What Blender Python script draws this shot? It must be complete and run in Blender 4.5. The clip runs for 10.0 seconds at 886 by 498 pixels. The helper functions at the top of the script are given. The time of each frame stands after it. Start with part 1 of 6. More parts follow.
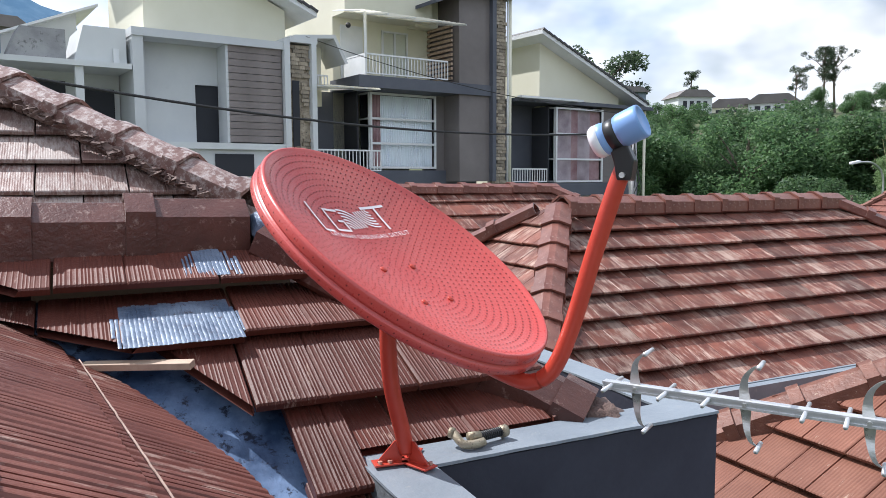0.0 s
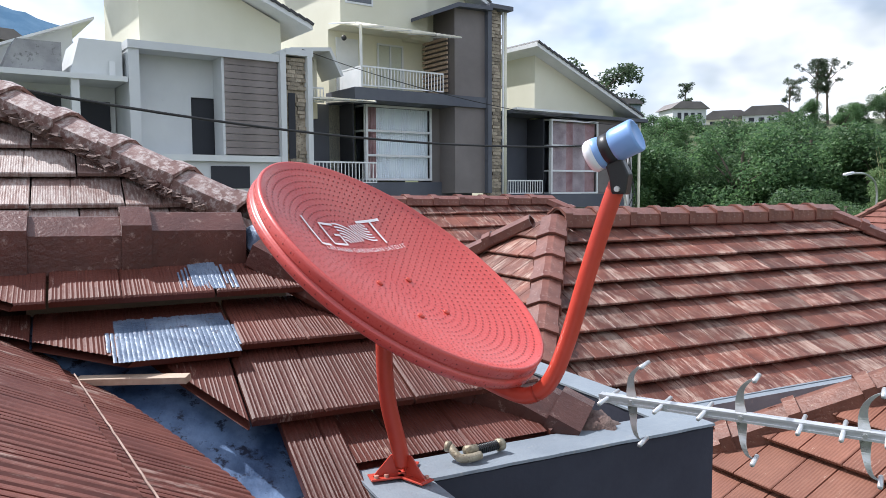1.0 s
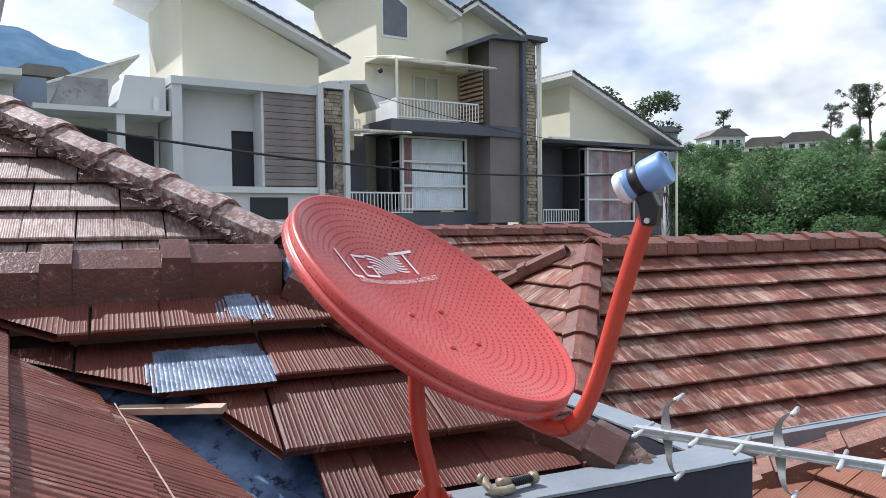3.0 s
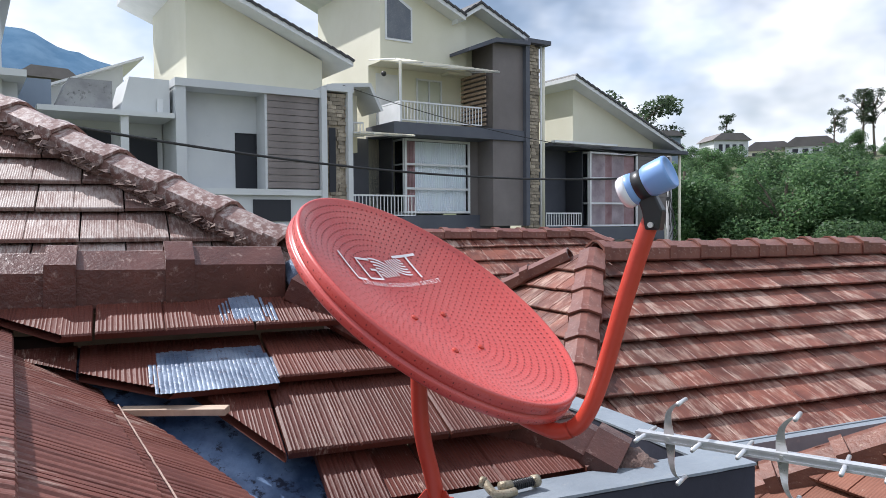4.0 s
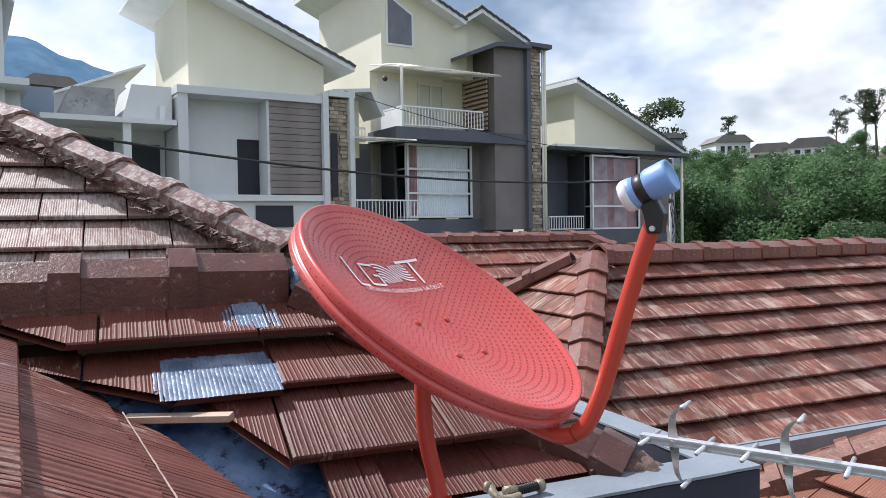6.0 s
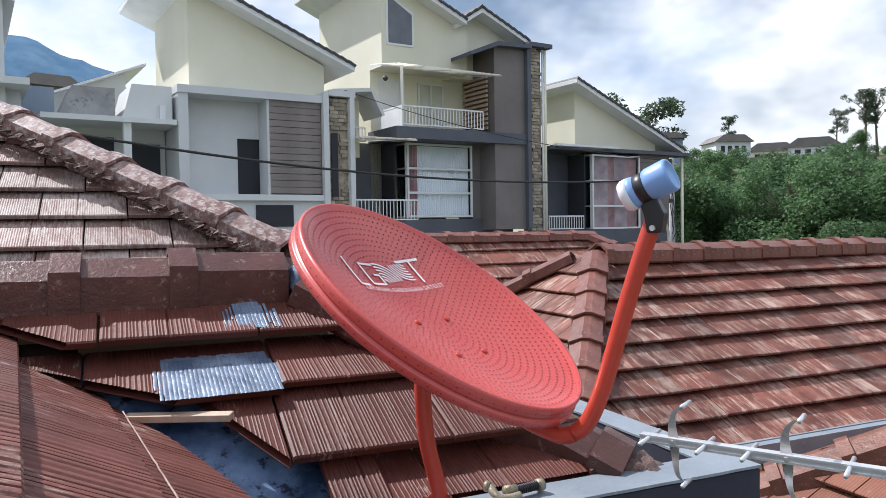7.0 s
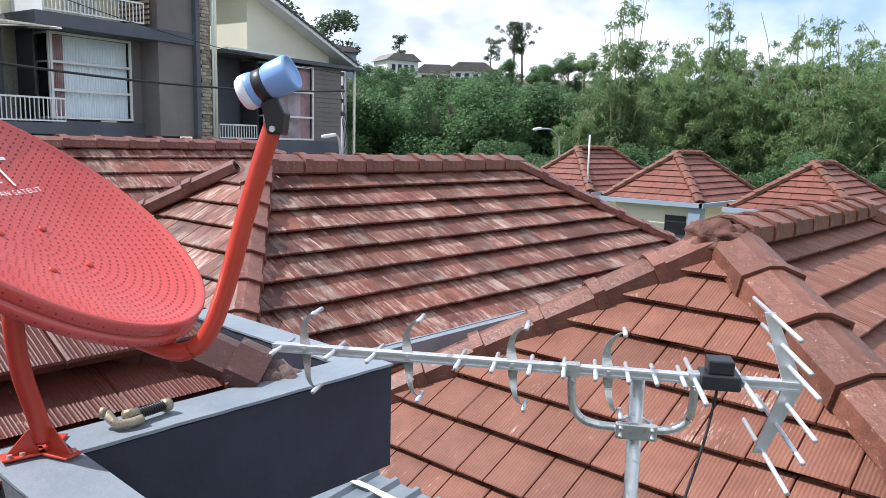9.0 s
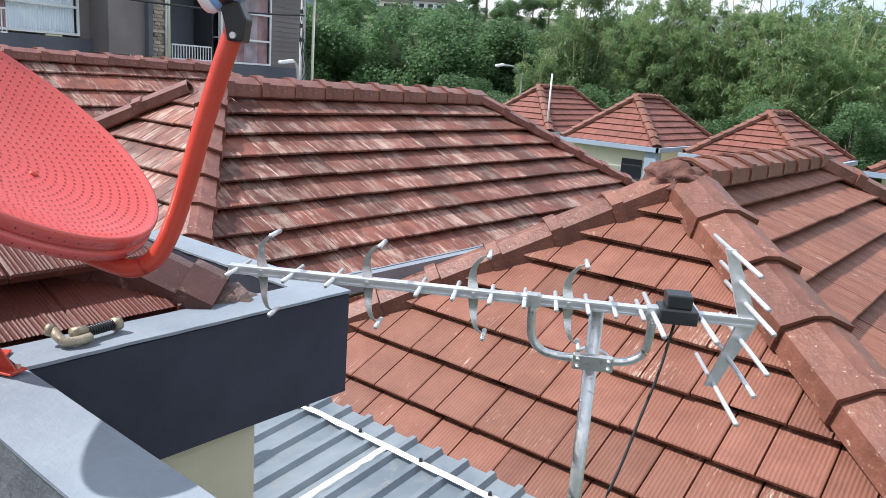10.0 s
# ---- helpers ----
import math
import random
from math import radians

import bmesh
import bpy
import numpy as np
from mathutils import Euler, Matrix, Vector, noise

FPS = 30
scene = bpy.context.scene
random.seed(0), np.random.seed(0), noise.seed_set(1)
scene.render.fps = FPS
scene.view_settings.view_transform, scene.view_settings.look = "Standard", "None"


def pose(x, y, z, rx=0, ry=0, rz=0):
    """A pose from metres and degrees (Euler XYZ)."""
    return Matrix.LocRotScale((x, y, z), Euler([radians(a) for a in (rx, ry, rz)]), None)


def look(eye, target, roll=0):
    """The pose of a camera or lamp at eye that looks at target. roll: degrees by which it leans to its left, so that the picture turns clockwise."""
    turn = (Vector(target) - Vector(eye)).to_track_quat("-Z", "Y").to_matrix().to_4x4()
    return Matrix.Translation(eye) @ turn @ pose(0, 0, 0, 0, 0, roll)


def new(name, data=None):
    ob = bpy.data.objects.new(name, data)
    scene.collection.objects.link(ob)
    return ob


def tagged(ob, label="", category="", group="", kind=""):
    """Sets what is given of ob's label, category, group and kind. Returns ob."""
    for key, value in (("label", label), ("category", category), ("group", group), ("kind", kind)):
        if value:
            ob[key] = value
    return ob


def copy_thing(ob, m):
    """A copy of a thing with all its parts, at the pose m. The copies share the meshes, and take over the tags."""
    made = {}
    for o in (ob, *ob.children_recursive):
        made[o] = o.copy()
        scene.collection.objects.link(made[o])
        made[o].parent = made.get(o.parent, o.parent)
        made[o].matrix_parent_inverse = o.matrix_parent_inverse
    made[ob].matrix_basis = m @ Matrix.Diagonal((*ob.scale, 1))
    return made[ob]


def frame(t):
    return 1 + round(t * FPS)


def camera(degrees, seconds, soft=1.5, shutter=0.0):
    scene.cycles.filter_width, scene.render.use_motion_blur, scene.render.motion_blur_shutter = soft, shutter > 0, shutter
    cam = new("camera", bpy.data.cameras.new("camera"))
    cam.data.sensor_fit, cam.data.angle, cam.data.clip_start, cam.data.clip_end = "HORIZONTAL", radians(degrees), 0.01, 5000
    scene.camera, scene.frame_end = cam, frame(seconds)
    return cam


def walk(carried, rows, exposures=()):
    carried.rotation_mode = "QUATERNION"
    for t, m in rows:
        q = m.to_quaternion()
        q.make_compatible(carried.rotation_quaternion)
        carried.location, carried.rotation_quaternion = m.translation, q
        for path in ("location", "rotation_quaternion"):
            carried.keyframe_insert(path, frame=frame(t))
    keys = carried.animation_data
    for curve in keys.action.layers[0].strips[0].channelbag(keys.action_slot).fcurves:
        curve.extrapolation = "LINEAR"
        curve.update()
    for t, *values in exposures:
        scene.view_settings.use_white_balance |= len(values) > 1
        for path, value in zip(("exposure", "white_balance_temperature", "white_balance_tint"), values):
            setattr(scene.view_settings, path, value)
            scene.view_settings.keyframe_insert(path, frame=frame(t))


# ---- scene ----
cam = camera(61.03, 10.0, 0.8)
PATH = [
    (0, pose(0.0000, 0.0000, 4.5000, 84.659, 0.249, -26.159)),
    (0.5, pose(-0.0003, 0.0003, 4.5022, 84.994, 0.337, -26.716)),
    (1, pose(-0.0018, -0.0027, 4.5042, 85.539, 0.334, -26.488)),
    (1.5, pose(-0.0029, -0.0079, 4.5051, 86.098, 0.249, -26.037)),
    (2, pose(-0.0012, -0.0146, 4.5066, 87.347, 0.354, -23.896)),
    (2.5, pose(0.0016, -0.0174, 4.5092, 87.709, 0.792, -23.821)),
    (4, pose(-0.0021, -0.0207, 4.5101, 88.032, 0.406, -23.564)),
    (4.5, pose(-0.0029, -0.0225, 4.5108, 88.166, 0.691, -23.329)),
    (5, pose(-0.0032, -0.0242, 4.5119, 88.178, 1.018, -23.191)),
    (5.5, pose(-0.0027, -0.0238, 4.5122, 88.359, 0.917, -23.374)),
    (7, pose(-0.0027, -0.0243, 4.5118, 88.332, 0.892, -23.353)),
    (7.5, pose(0.0019, -0.0211, 4.5070, 87.417, 0.633, -24.189)),
    (8, pose(0.0176, -0.0161, 4.5030, 85.545, 0.388, -27.153)),
    (8.25, pose(0.0360, -0.0161, 4.5020, 84.612, 0.157, -30.960)),
    (8.5, pose(0.0653, -0.0161, 4.5004, 83.680, -0.208, -36.982)),
    (8.75, pose(0.0936, -0.0140, 4.4970, 82.704, -0.822, -42.740)),
    (9, pose(0.1171, -0.0122, 4.4942, 81.729, -1.335, -47.552)),
    (9.5, pose(0.1251, 0.0020, 4.4826, 79.923, -2.236, -49.372)),
    (10, pose(0.1273, 0.0162, 4.4691, 76.981, -4.030, -50.492)),
]
walk(cam, PATH, [(0, 0.11, 6400, 10), (1, 0.13, 6400, 10), (2, 0.01, 6430, 11), (7, 0.0, 6430, 11), (8, 0.07, 6400, 10.5), (9, 0.20, 6340, 10), (10, 0.29, 6420, 10)])

# ---- light ----
SUN = Vector((-0.50, 0.66, 1.0)).normalized()      # towards the sun
sun = new("sun", bpy.data.lights.new("sun", "SUN"))
sun.data.energy, sun.data.angle, sun.data.color = 5.5, radians(0.6), (1.0, 0.985, 0.985)
sun.matrix_world = look((0, 0, 60), Vector((0, 0, 60)) - SUN)
world = bpy.data.worlds.new("world")
scene.world = world
world.use_nodes = True
wn, wl = world.node_tree.nodes, world.node_tree.links
wn.clear()
w_out = wn.new("ShaderNodeOutputWorld")
w_bg = wn.new("ShaderNodeBackground")
w_sky = wn.new("ShaderNodeTexSky")
w_sky.sky_type, w_sky.sun_disc = "NISHITA", False
w_sky.sun_elevation = math.asin(SUN.z)
w_sky.sun_rotation = math.atan2(SUN.x, SUN.y)
w_sky.air_density, w_sky.dust_density = 1.0, 1.5
w_co = wn.new("ShaderNodeTexCoord")
w_map = wn.new("ShaderNodeMapping")
w_map.inputs["Scale"].default_value = (1.0, 1.0, 1.7)
w_map.inputs["Location"].default_value = (0.35, 0.2, 0.1)
w_n = wn.new("ShaderNodeTexNoise")
w_n.inputs["Scale"].default_value, w_n.inputs["Detail"].default_value = 1.9, 5.0
w_n.inputs["Roughness"].default_value = 0.55
w_r = wn.new("ShaderNodeValToRGB")
w_r.color_ramp.elements[0].position, w_r.color_ramp.elements[1].position = 0.36, 0.50
w_n2 = wn.new("ShaderNodeTexNoise")
w_n2.inputs["Scale"].default_value, w_n2.inputs["Detail"].default_value = 3.2, 5.0
w_r2 = wn.new("ShaderNodeValToRGB")
w_r2.color_ramp.elements[0].position, w_r2.color_ramp.elements[1].position = 0.37, 0.61
w_r2.color_ramp.elements[0].color = (4.7, 6.6, 9.8, 1)
w_r2.color_ramp.elements[1].color = (12.6, 12.8, 13.2, 1)
w_mix = wn.new("ShaderNodeMixRGB")
wl.new(w_co.outputs["Generated"], w_map.inputs["Vector"])
wl.new(w_map.outputs[0], w_n.inputs["Vector"])
wl.new(w_map.outputs[0], w_n2.inputs["Vector"])
wl.new(w_n.outputs["Fac"], w_r.inputs["Fac"])
wl.new(w_n2.outputs["Fac"], w_r2.inputs["Fac"])
wl.new(w_r.outputs["Color"], w_mix.inputs["Fac"])
wl.new(w_sky.outputs[0], w_mix.inputs["Color1"])
wl.new(w_r2.outputs["Color"], w_mix.inputs["Color2"])
wl.new(w_mix.outputs[0], w_bg.inputs["Color"])
w_bg.inputs["Strength"].default_value = 0.100
wl.new(w_bg.outputs[0], w_out.inputs["Surface"])


# ---- materials ----
def base_mat(name, colour, rough=0.6, metal=0.0, spec=0.5):
    m = bpy.data.materials.new(name)
    m.use_nodes = True
    b = m.node_tree.nodes["Principled BSDF"]
    b.inputs["Base Color"].default_value = (*colour, 1)
    b.inputs["Roughness"].default_value = rough
    b.inputs["Metallic"].default_value = metal
    b.inputs["Specular IOR Level"].default_value = spec
    return m, m.node_tree.nodes, m.node_tree.links, b


def ramp(nodes, a, b, ca, cb):
    r = nodes.new("ShaderNodeValToRGB")
    r.color_ramp.elements[0].position, r.color_ramp.elements[1].position = a, b
    r.color_ramp.elements[0].color, r.color_ramp.elements[1].color = (*ca, 1), (*cb, 1)
    return r


def noise_tex(nodes, links, co, scale, detail=5.0, rough=0.6):
    n = nodes.new("ShaderNodeTexNoise")
    n.inputs["Scale"].default_value, n.inputs["Detail"].default_value, n.inputs["Roughness"].default_value = scale, detail, rough
    links.new(co, n.inputs["Vector"])
    return n


def worn(name, c1, c2, rough=0.6, metal=0.0, scale=3.0, fine=40.0, bump=0.15, stain=None, stain_at=(0.58, 0.7), spec=0.5, vary=0.0, space="Object"):
    """Two colours mixed by broad noise, fine grain in relief, and an optional stain colour."""
    m, n, l, b = base_mat(name, c1, rough, metal, spec)
    co = n.new("ShaderNodeTexCoord").outputs[space]
    big = noise_tex(n, l, co, scale)
    r = ramp(n, 0.35, 0.65, c1, c2)
    l.new(big.outputs["Fac"], r.inputs["Fac"])
    col = r.outputs["Color"]
    if stain:
        sp = noise_tex(n, l, co, scale * 4.3, 8.0, 0.7)
        sr = ramp(n, stain_at[0], stain_at[1], (0, 0, 0), (1, 1, 1))
        l.new(sp.outputs["Fac"], sr.inputs["Fac"])
        mx = n.new("ShaderNodeMixRGB")
        l.new(sr.outputs["Color"], mx.inputs["Fac"])
        l.new(col, mx.inputs["Color1"])
        mx.inputs["Color2"].default_value = (*stain, 1)
        col = mx.outputs["Color"]
    if vary:
        oi = n.new("ShaderNodeObjectInfo")
        hs = n.new("ShaderNodeHueSaturation")
        mr = n.new("ShaderNodeMapRange")
        mr.inputs["To Min"].default_value, mr.inputs["To Max"].default_value = 1 - vary, 1 + vary
        l.new(oi.outputs["Random"], mr.inputs["Value"])
        l.new(mr.outputs[0], hs.inputs["Value"])
        l.new(col, hs.inputs["Color"])
        col = hs.outputs["Color"]
    l.new(col, b.inputs["Base Color"])
    g = noise_tex(n, l, co, fine, 6.0)
    if bump:
        bp = n.new("ShaderNodeBump")
        bp.inputs["Strength"].default_value, bp.inputs["Distance"].default_value = bump, 0.01
        l.new(g.outputs["Fac"], bp.inputs["Height"])
        l.new(bp.outputs["Normal"], b.inputs["Normal"])
    rr = n.new("ShaderNodeMapRange")
    rr.inputs["To Min"].default_value, rr.inputs["To Max"].default_value = max(0.03, rough - 0.12), min(1, rough + 0.12)
    l.new(g.outputs["Fac"], rr.inputs["Value"])
    l.new(rr.outputs[0], b.inputs["Roughness"])
    return m


def tile_mat(name, c1, c2, chalk, rough=0.42, wear=(0.55, 0.72), rib=0.0098, rib_depth=0.3, vary=0.18, spec=0.4, groove_dark=0.0, fleck=22.0):
    """Painted concrete roof tile, combed lengthwise, with chalky wear and darker grooves."""
    m, n, l, b = base_mat(name, c1, rough)
    co = n.new("ShaderNodeTexCoord").outputs["Object"]
    oi = n.new("ShaderNodeObjectInfo")
    sc = n.new("ShaderNodeVectorMath")
    sc.operation = "SCALE"
    sc.inputs[0].default_value = (13.1, 7.7, 3.3)
    l.new(oi.outputs["Random"], sc.inputs["Scale"])
    ad = n.new("ShaderNodeVectorMath")
    l.new(co, ad.inputs[0])
    l.new(sc.outputs[0], ad.inputs[1])
    st = n.new("ShaderNodeMapping")
    st.inputs["Scale"].default_value = (3.6, 0.55, 1.0)
    l.new(ad.outputs[0], st.inputs["Vector"])
    big = noise_tex(n, l, ad.outputs[0], 5.0)
    r = ramp(n, 0.35, 0.68, c1, c2)
    l.new(big.outputs["Fac"], r.inputs["Fac"])
    wn_ = noise_tex(n, l, st.outputs[0], fleck, 9.0, 0.75)
    wr = ramp(n, wear[0], wear[1], (0, 0, 0), (1, 1, 1))
    # the streaks gather in broad patches
    ga = noise_tex(n, l, ad.outputs[0], 3.1, 3.0)
    gm = n.new("ShaderNodeMath")
    gm.operation = "MULTIPLY_ADD"
    l.new(ga.outputs["Fac"], gm.inputs[0])
    gm.inputs[1].default_value = 0.55
    l.new(wn_.outputs["Fac"], gm.inputs[2])
    gs = n.new("ShaderNodeMath")
    gs.operation = "SUBTRACT"
    l.new(gm.outputs[0], gs.inputs[0])
    gs.inputs[1].default_value = 0.275
    l.new(gs.outputs[0], wr.inputs["Fac"])
    mx = n.new("ShaderNodeMixRGB")
    l.new(wr.outputs["Color"], mx.inputs["Fac"])
    l.new(r.outputs["Color"], mx.inputs["Color1"])
    mx.inputs["Color2"].default_value = (*chalk, 1)
    hs = n.new("ShaderNodeHueSaturation")
    mr = n.new("ShaderNodeMapRange")
    mr.inputs["To Min"].default_value, mr.inputs["To Max"].default_value = 1 - vary, 1 + vary
    l.new(oi.outputs["Random"], mr.inputs["Value"])
    l.new(mr.outputs[0], hs.inputs["Value"])
    l.new(mx.outputs["Color"], hs.inputs["Color"])
    # bands that follow the combed ribs
    wv = n.new("ShaderNodeTexWave")
    wv.wave_type, wv.bands_direction = "BANDS", "X"
    wv.inputs["Scale"].default_value = 0.3142 / rib
    wv.inputs["Distortion"].default_value, wv.inputs["Detail"].default_value, wv.inputs["Detail Scale"].default_value = 0.6, 2.0, 3.0
    l.new(co, wv.inputs["Vector"])
    # the combed grooves are coloured darker, in patches
    dm = n.new("ShaderNodeMixRGB")
    dm.blend_type = "MULTIPLY"
    dr = ramp(n, 0.0, 0.45, (0.5, 0.46, 0.45), (1, 1, 1))
    l.new(wv.outputs["Fac"], dr.inputs["Fac"])
    dn = noise_tex(n, l, ad.outputs[0], 9.0, 3.0)
    df = ramp(n, 0.40, 0.62, (0, 0, 0), (groove_dark, groove_dark, groove_dark))
    l.new(dn.outputs["Fac"], df.inputs["Fac"])
    l.new(df.outputs["Color"], dm.inputs["Fac"])
    l.new(hs.outputs["Color"], dm.inputs["Color1"])
    l.new(dr.outputs["Color"], dm.inputs["Color2"])
    l.new(dm.outputs["Color"], b.inputs["Base Color"])
    bp = n.new("ShaderNodeBump")
    bp.inputs["Strength"].default_value, bp.inputs["Distance"].default_value = rib_depth, 0.006
    l.new(wv.outputs["Fac"], bp.inputs["Height"])
    bp2 = n.new("ShaderNodeBump")
    bp2.inputs["Strength"].default_value, bp2.inputs["Distance"].default_value = 0.35, 0.004
    gr = noise_tex(n, l, ad.outputs[0], 120.0, 4.0)
    l.new(gr.outputs["Fac"], bp2.inputs["Height"])
    l.new(bp.outputs["Normal"], bp2.inputs["Normal"])
    l.new(bp2.outputs["Normal"], b.inputs["Normal"])
    b.inputs["Specular IOR Level"].default_value = spec
    rr = n.new("ShaderNodeMapRange")
    rr.inputs["To Min"].default_value, rr.inputs["To Max"].default_value = rough - 0.1, rough + 0.22
    l.new(wn_.outputs["Fac"], rr.inputs["Value"])
    l.new(rr.outputs[0], b.inputs["Roughness"])
    return m


def glass_mat(name, tint=(0.93, 0.96, 0.98)):
    m, n, l, b = base_mat(name, tint, 0.03)
    b.inputs["Transmission Weight"].default_value = 1.0
    b.inputs["IOR"].default_value = 1.05
    return m


TILE_NEAR = tile_mat("tile_near", (0.088, 0.026, 0.018), (0.128, 0.039, 0.028), (0.38, 0.26, 0.21), 0.46, (0.65, 0.77), rib_depth=0.0, spec=0.28, groove_dark=0.25, fleck=26.0)
TILE_C = tile_mat("tile_low", (0.125, 0.042, 0.032), (0.20, 0.073, 0.055), (0.44, 0.32, 0.27), 0.42, (0.57, 0.73), rib_depth=0.0, spec=0.35, vary=0.04)
TILE_B = tile_mat("tile_bright", (0.178, 0.068, 0.044), (0.235, 0.097, 0.063), (0.50, 0.37, 0.29), 0.5, (0.63, 0.76), vary=0.17, rib_depth=0.32, groove_dark=0.5, rib=0.0155)
TILE_R = tile_mat("tile_worn", (0.10, 0.031, 0.022), (0.22, 0.076, 0.050), (0.42, 0.295, 0.24), 0.4, (0.50, 0.66), vary=0.38, fleck=9.0)
# lightened brown: the slope's sky reflection is put into the colour
TILE_D = tile_mat("tile_sheen_lightened", (0.16, 0.085, 0.07), (0.24, 0.15, 0.13), (0.40, 0.33, 0.30), 0.42, (0.45, 0.62), rib_depth=0.14)
TILE_FAR = tile_mat("tile_far", (0.165, 0.055, 0.040), (0.22, 0.08, 0.058), (0.38, 0.22, 0.16), 0.55, (0.62, 0.8))
# chalky wear, with the caps' sky reflection painted in as pale stain
CAP_D = worn("ridge_cap_chalk_and_sheen", (0.16, 0.075, 0.06), (0.30, 0.18, 0.155), 0.38, stain=(0.50, 0.42, 0.39), stain_at=(0.48, 0.62), scale=6, fine=60, bump=0.3, vary=0.15)
# brown cap paint darkened to carry the skirts' shade; pale wear on top
CAP_N = worn("ridge_cap_shade_darkened", (0.068, 0.022, 0.016), (0.118, 0.040, 0.029), 0.32, stain=(0.34, 0.24, 0.20), stain_at=(0.60, 0.74), scale=6, fine=70, bump=0.3, vary=0.12)
CAP = worn("ridge_cap_paint", (0.145, 0.051, 0.038), (0.225, 0.090, 0.066), 0.32, stain=(0.42, 0.32, 0.28), stain_at=(0.58, 0.74), scale=7, fine=70, bump=0.25, vary=0.12)
CAP_B = worn("ridge_cap_fresh_paint", (0.125, 0.045, 0.029), (0.195, 0.075, 0.048), 0.5, stain=(0.42, 0.31, 0.23), stain_at=(0.60, 0.70), scale=7, fine=45, bump=0.6, vary=0.16)
DECK = worn("dark_underlay", (0.035, 0.02, 0.017), (0.06, 0.03, 0.025), 0.85)
MORTAR = worn("mortar", (0.10, 0.055, 0.047), (0.20, 0.14, 0.12), 0.85, scale=14, fine=60, bump=0.8)
# pale colour for the bead that draws a lit tile edge
PALE_EDGE = worn("pale_lit_edge", (0.30, 0.20, 0.165), (0.42, 0.30, 0.25), 0.8, scale=18, fine=90, bump=0.6)
APEX = worn("painted_mortar", (0.075, 0.028, 0.020), (0.15, 0.06, 0.042), 0.8, scale=12, fine=50, bump=0.8)
SEAL = worn("silver_sealant", (0.085, 0.12, 0.19), (0.25, 0.31, 0.41), 0.36, metal=0.1, scale=9, fine=45, bump=0.5, stain=(0.12, 0.09, 0.10), stain_at=(0.6, 0.66))
FLASH = worn("valley_flashing", (0.035, 0.07, 0.15), (0.21, 0.31, 0.50), 0.42, metal=0.0, scale=7, fine=30, bump=0.4, stain=(0.015, 0.02, 0.045), stain_at=(0.55, 0.62))
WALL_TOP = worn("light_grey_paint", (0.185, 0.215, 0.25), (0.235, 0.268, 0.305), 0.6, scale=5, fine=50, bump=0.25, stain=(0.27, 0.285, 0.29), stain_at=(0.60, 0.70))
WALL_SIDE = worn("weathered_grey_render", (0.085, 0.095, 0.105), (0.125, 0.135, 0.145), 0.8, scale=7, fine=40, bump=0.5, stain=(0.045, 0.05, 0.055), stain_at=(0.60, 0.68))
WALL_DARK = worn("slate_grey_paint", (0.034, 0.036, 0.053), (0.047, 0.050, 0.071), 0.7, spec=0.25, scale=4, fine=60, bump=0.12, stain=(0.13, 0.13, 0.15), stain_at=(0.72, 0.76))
BEIGE = worn("beige_plaster", (0.52, 0.48, 0.33), (0.60, 0.56, 0.40), 0.7, stain=(0.3, 0.27, 0.2), stain_at=(0.7, 0.78))
RED = worn("red_dish_enamel", (0.51, 0.066, 0.057), (0.57, 0.082, 0.071), 0.3, scale=3, fine=220, bump=0.05, spec=0.6)
RED_DARK = worn("red_steel_paint", (0.46, 0.045, 0.025), (0.54, 0.06, 0.035), 0.36, scale=8, fine=90, bump=0.08, stain=(0.30, 0.05, 0.03), stain_at=(0.66, 0.74))
HOLE = base_mat("perforation", (0.12, 0.012, 0.012), 0.7)[0]
PRINT = worn("white_print", (0.85, 0.78, 0.78), (0.92, 0.88, 0.88), 0.45, bump=0)
ZINC = worn("galvanised_steel", (0.50, 0.53, 0.57), (0.62, 0.65, 0.69), 0.4, metal=0.5, scale=12, fine=60, bump=0.15, stain=(0.33, 0.36, 0.39), stain_at=(0.6, 0.7))
ALU = worn("aluminium", (0.60, 0.61, 0.63), (0.72, 0.73, 0.75), 0.34, metal=0.55, scale=20, fine=120, bump=0.05)
STEEL = worn("galvanised_pipe", (0.55, 0.56, 0.56), (0.70, 0.71, 0.70), 0.35, metal=0.8, scale=16, fine=70, bump=0.15, stain=(0.33, 0.32, 0.30), stain_at=(0.58, 0.68))
BLACK = worn("black_plastic", (0.015, 0.016, 0.018), (0.025, 0.026, 0.03), 0.4, bump=0.05)
BLUE = worn("pale_blue_plastic", (0.20, 0.36, 0.68), (0.26, 0.42, 0.74), 0.4, bump=0.03)
CREAM = worn("ivory_plastic", (0.74, 0.76, 0.80), (0.8, 0.82, 0.85), 0.4, bump=0.03)
WOOD = worn("bare_wood", (0.42, 0.30, 0.22), (0.55, 0.42, 0.32), 0.7, scale=10, fine=80, bump=0.3)
BOLT = worn("paint_chipped_bolt", (0.45, 0.10, 0.07), (0.62, 0.48, 0.38), 0.5, scale=60, fine=90, bump=0.2)
BRASSY = worn("weathered_zinc_fitting", (0.24, 0.20, 0.13), (0.42, 0.37, 0.28), 0.45, metal=0.4, scale=25, fine=90, bump=0.3, stain=(0.10, 0.08, 0.06), stain_at=(0.56, 0.66))
SHEET = worn("corrugated_zinc", (0.17, 0.205, 0.235), (0.30, 0.335, 0.36), 0.38, metal=0.3, scale=2.5, fine=40, bump=0.1, stain=(0.27, 0.275, 0.265), stain_at=(0.55, 0.68))
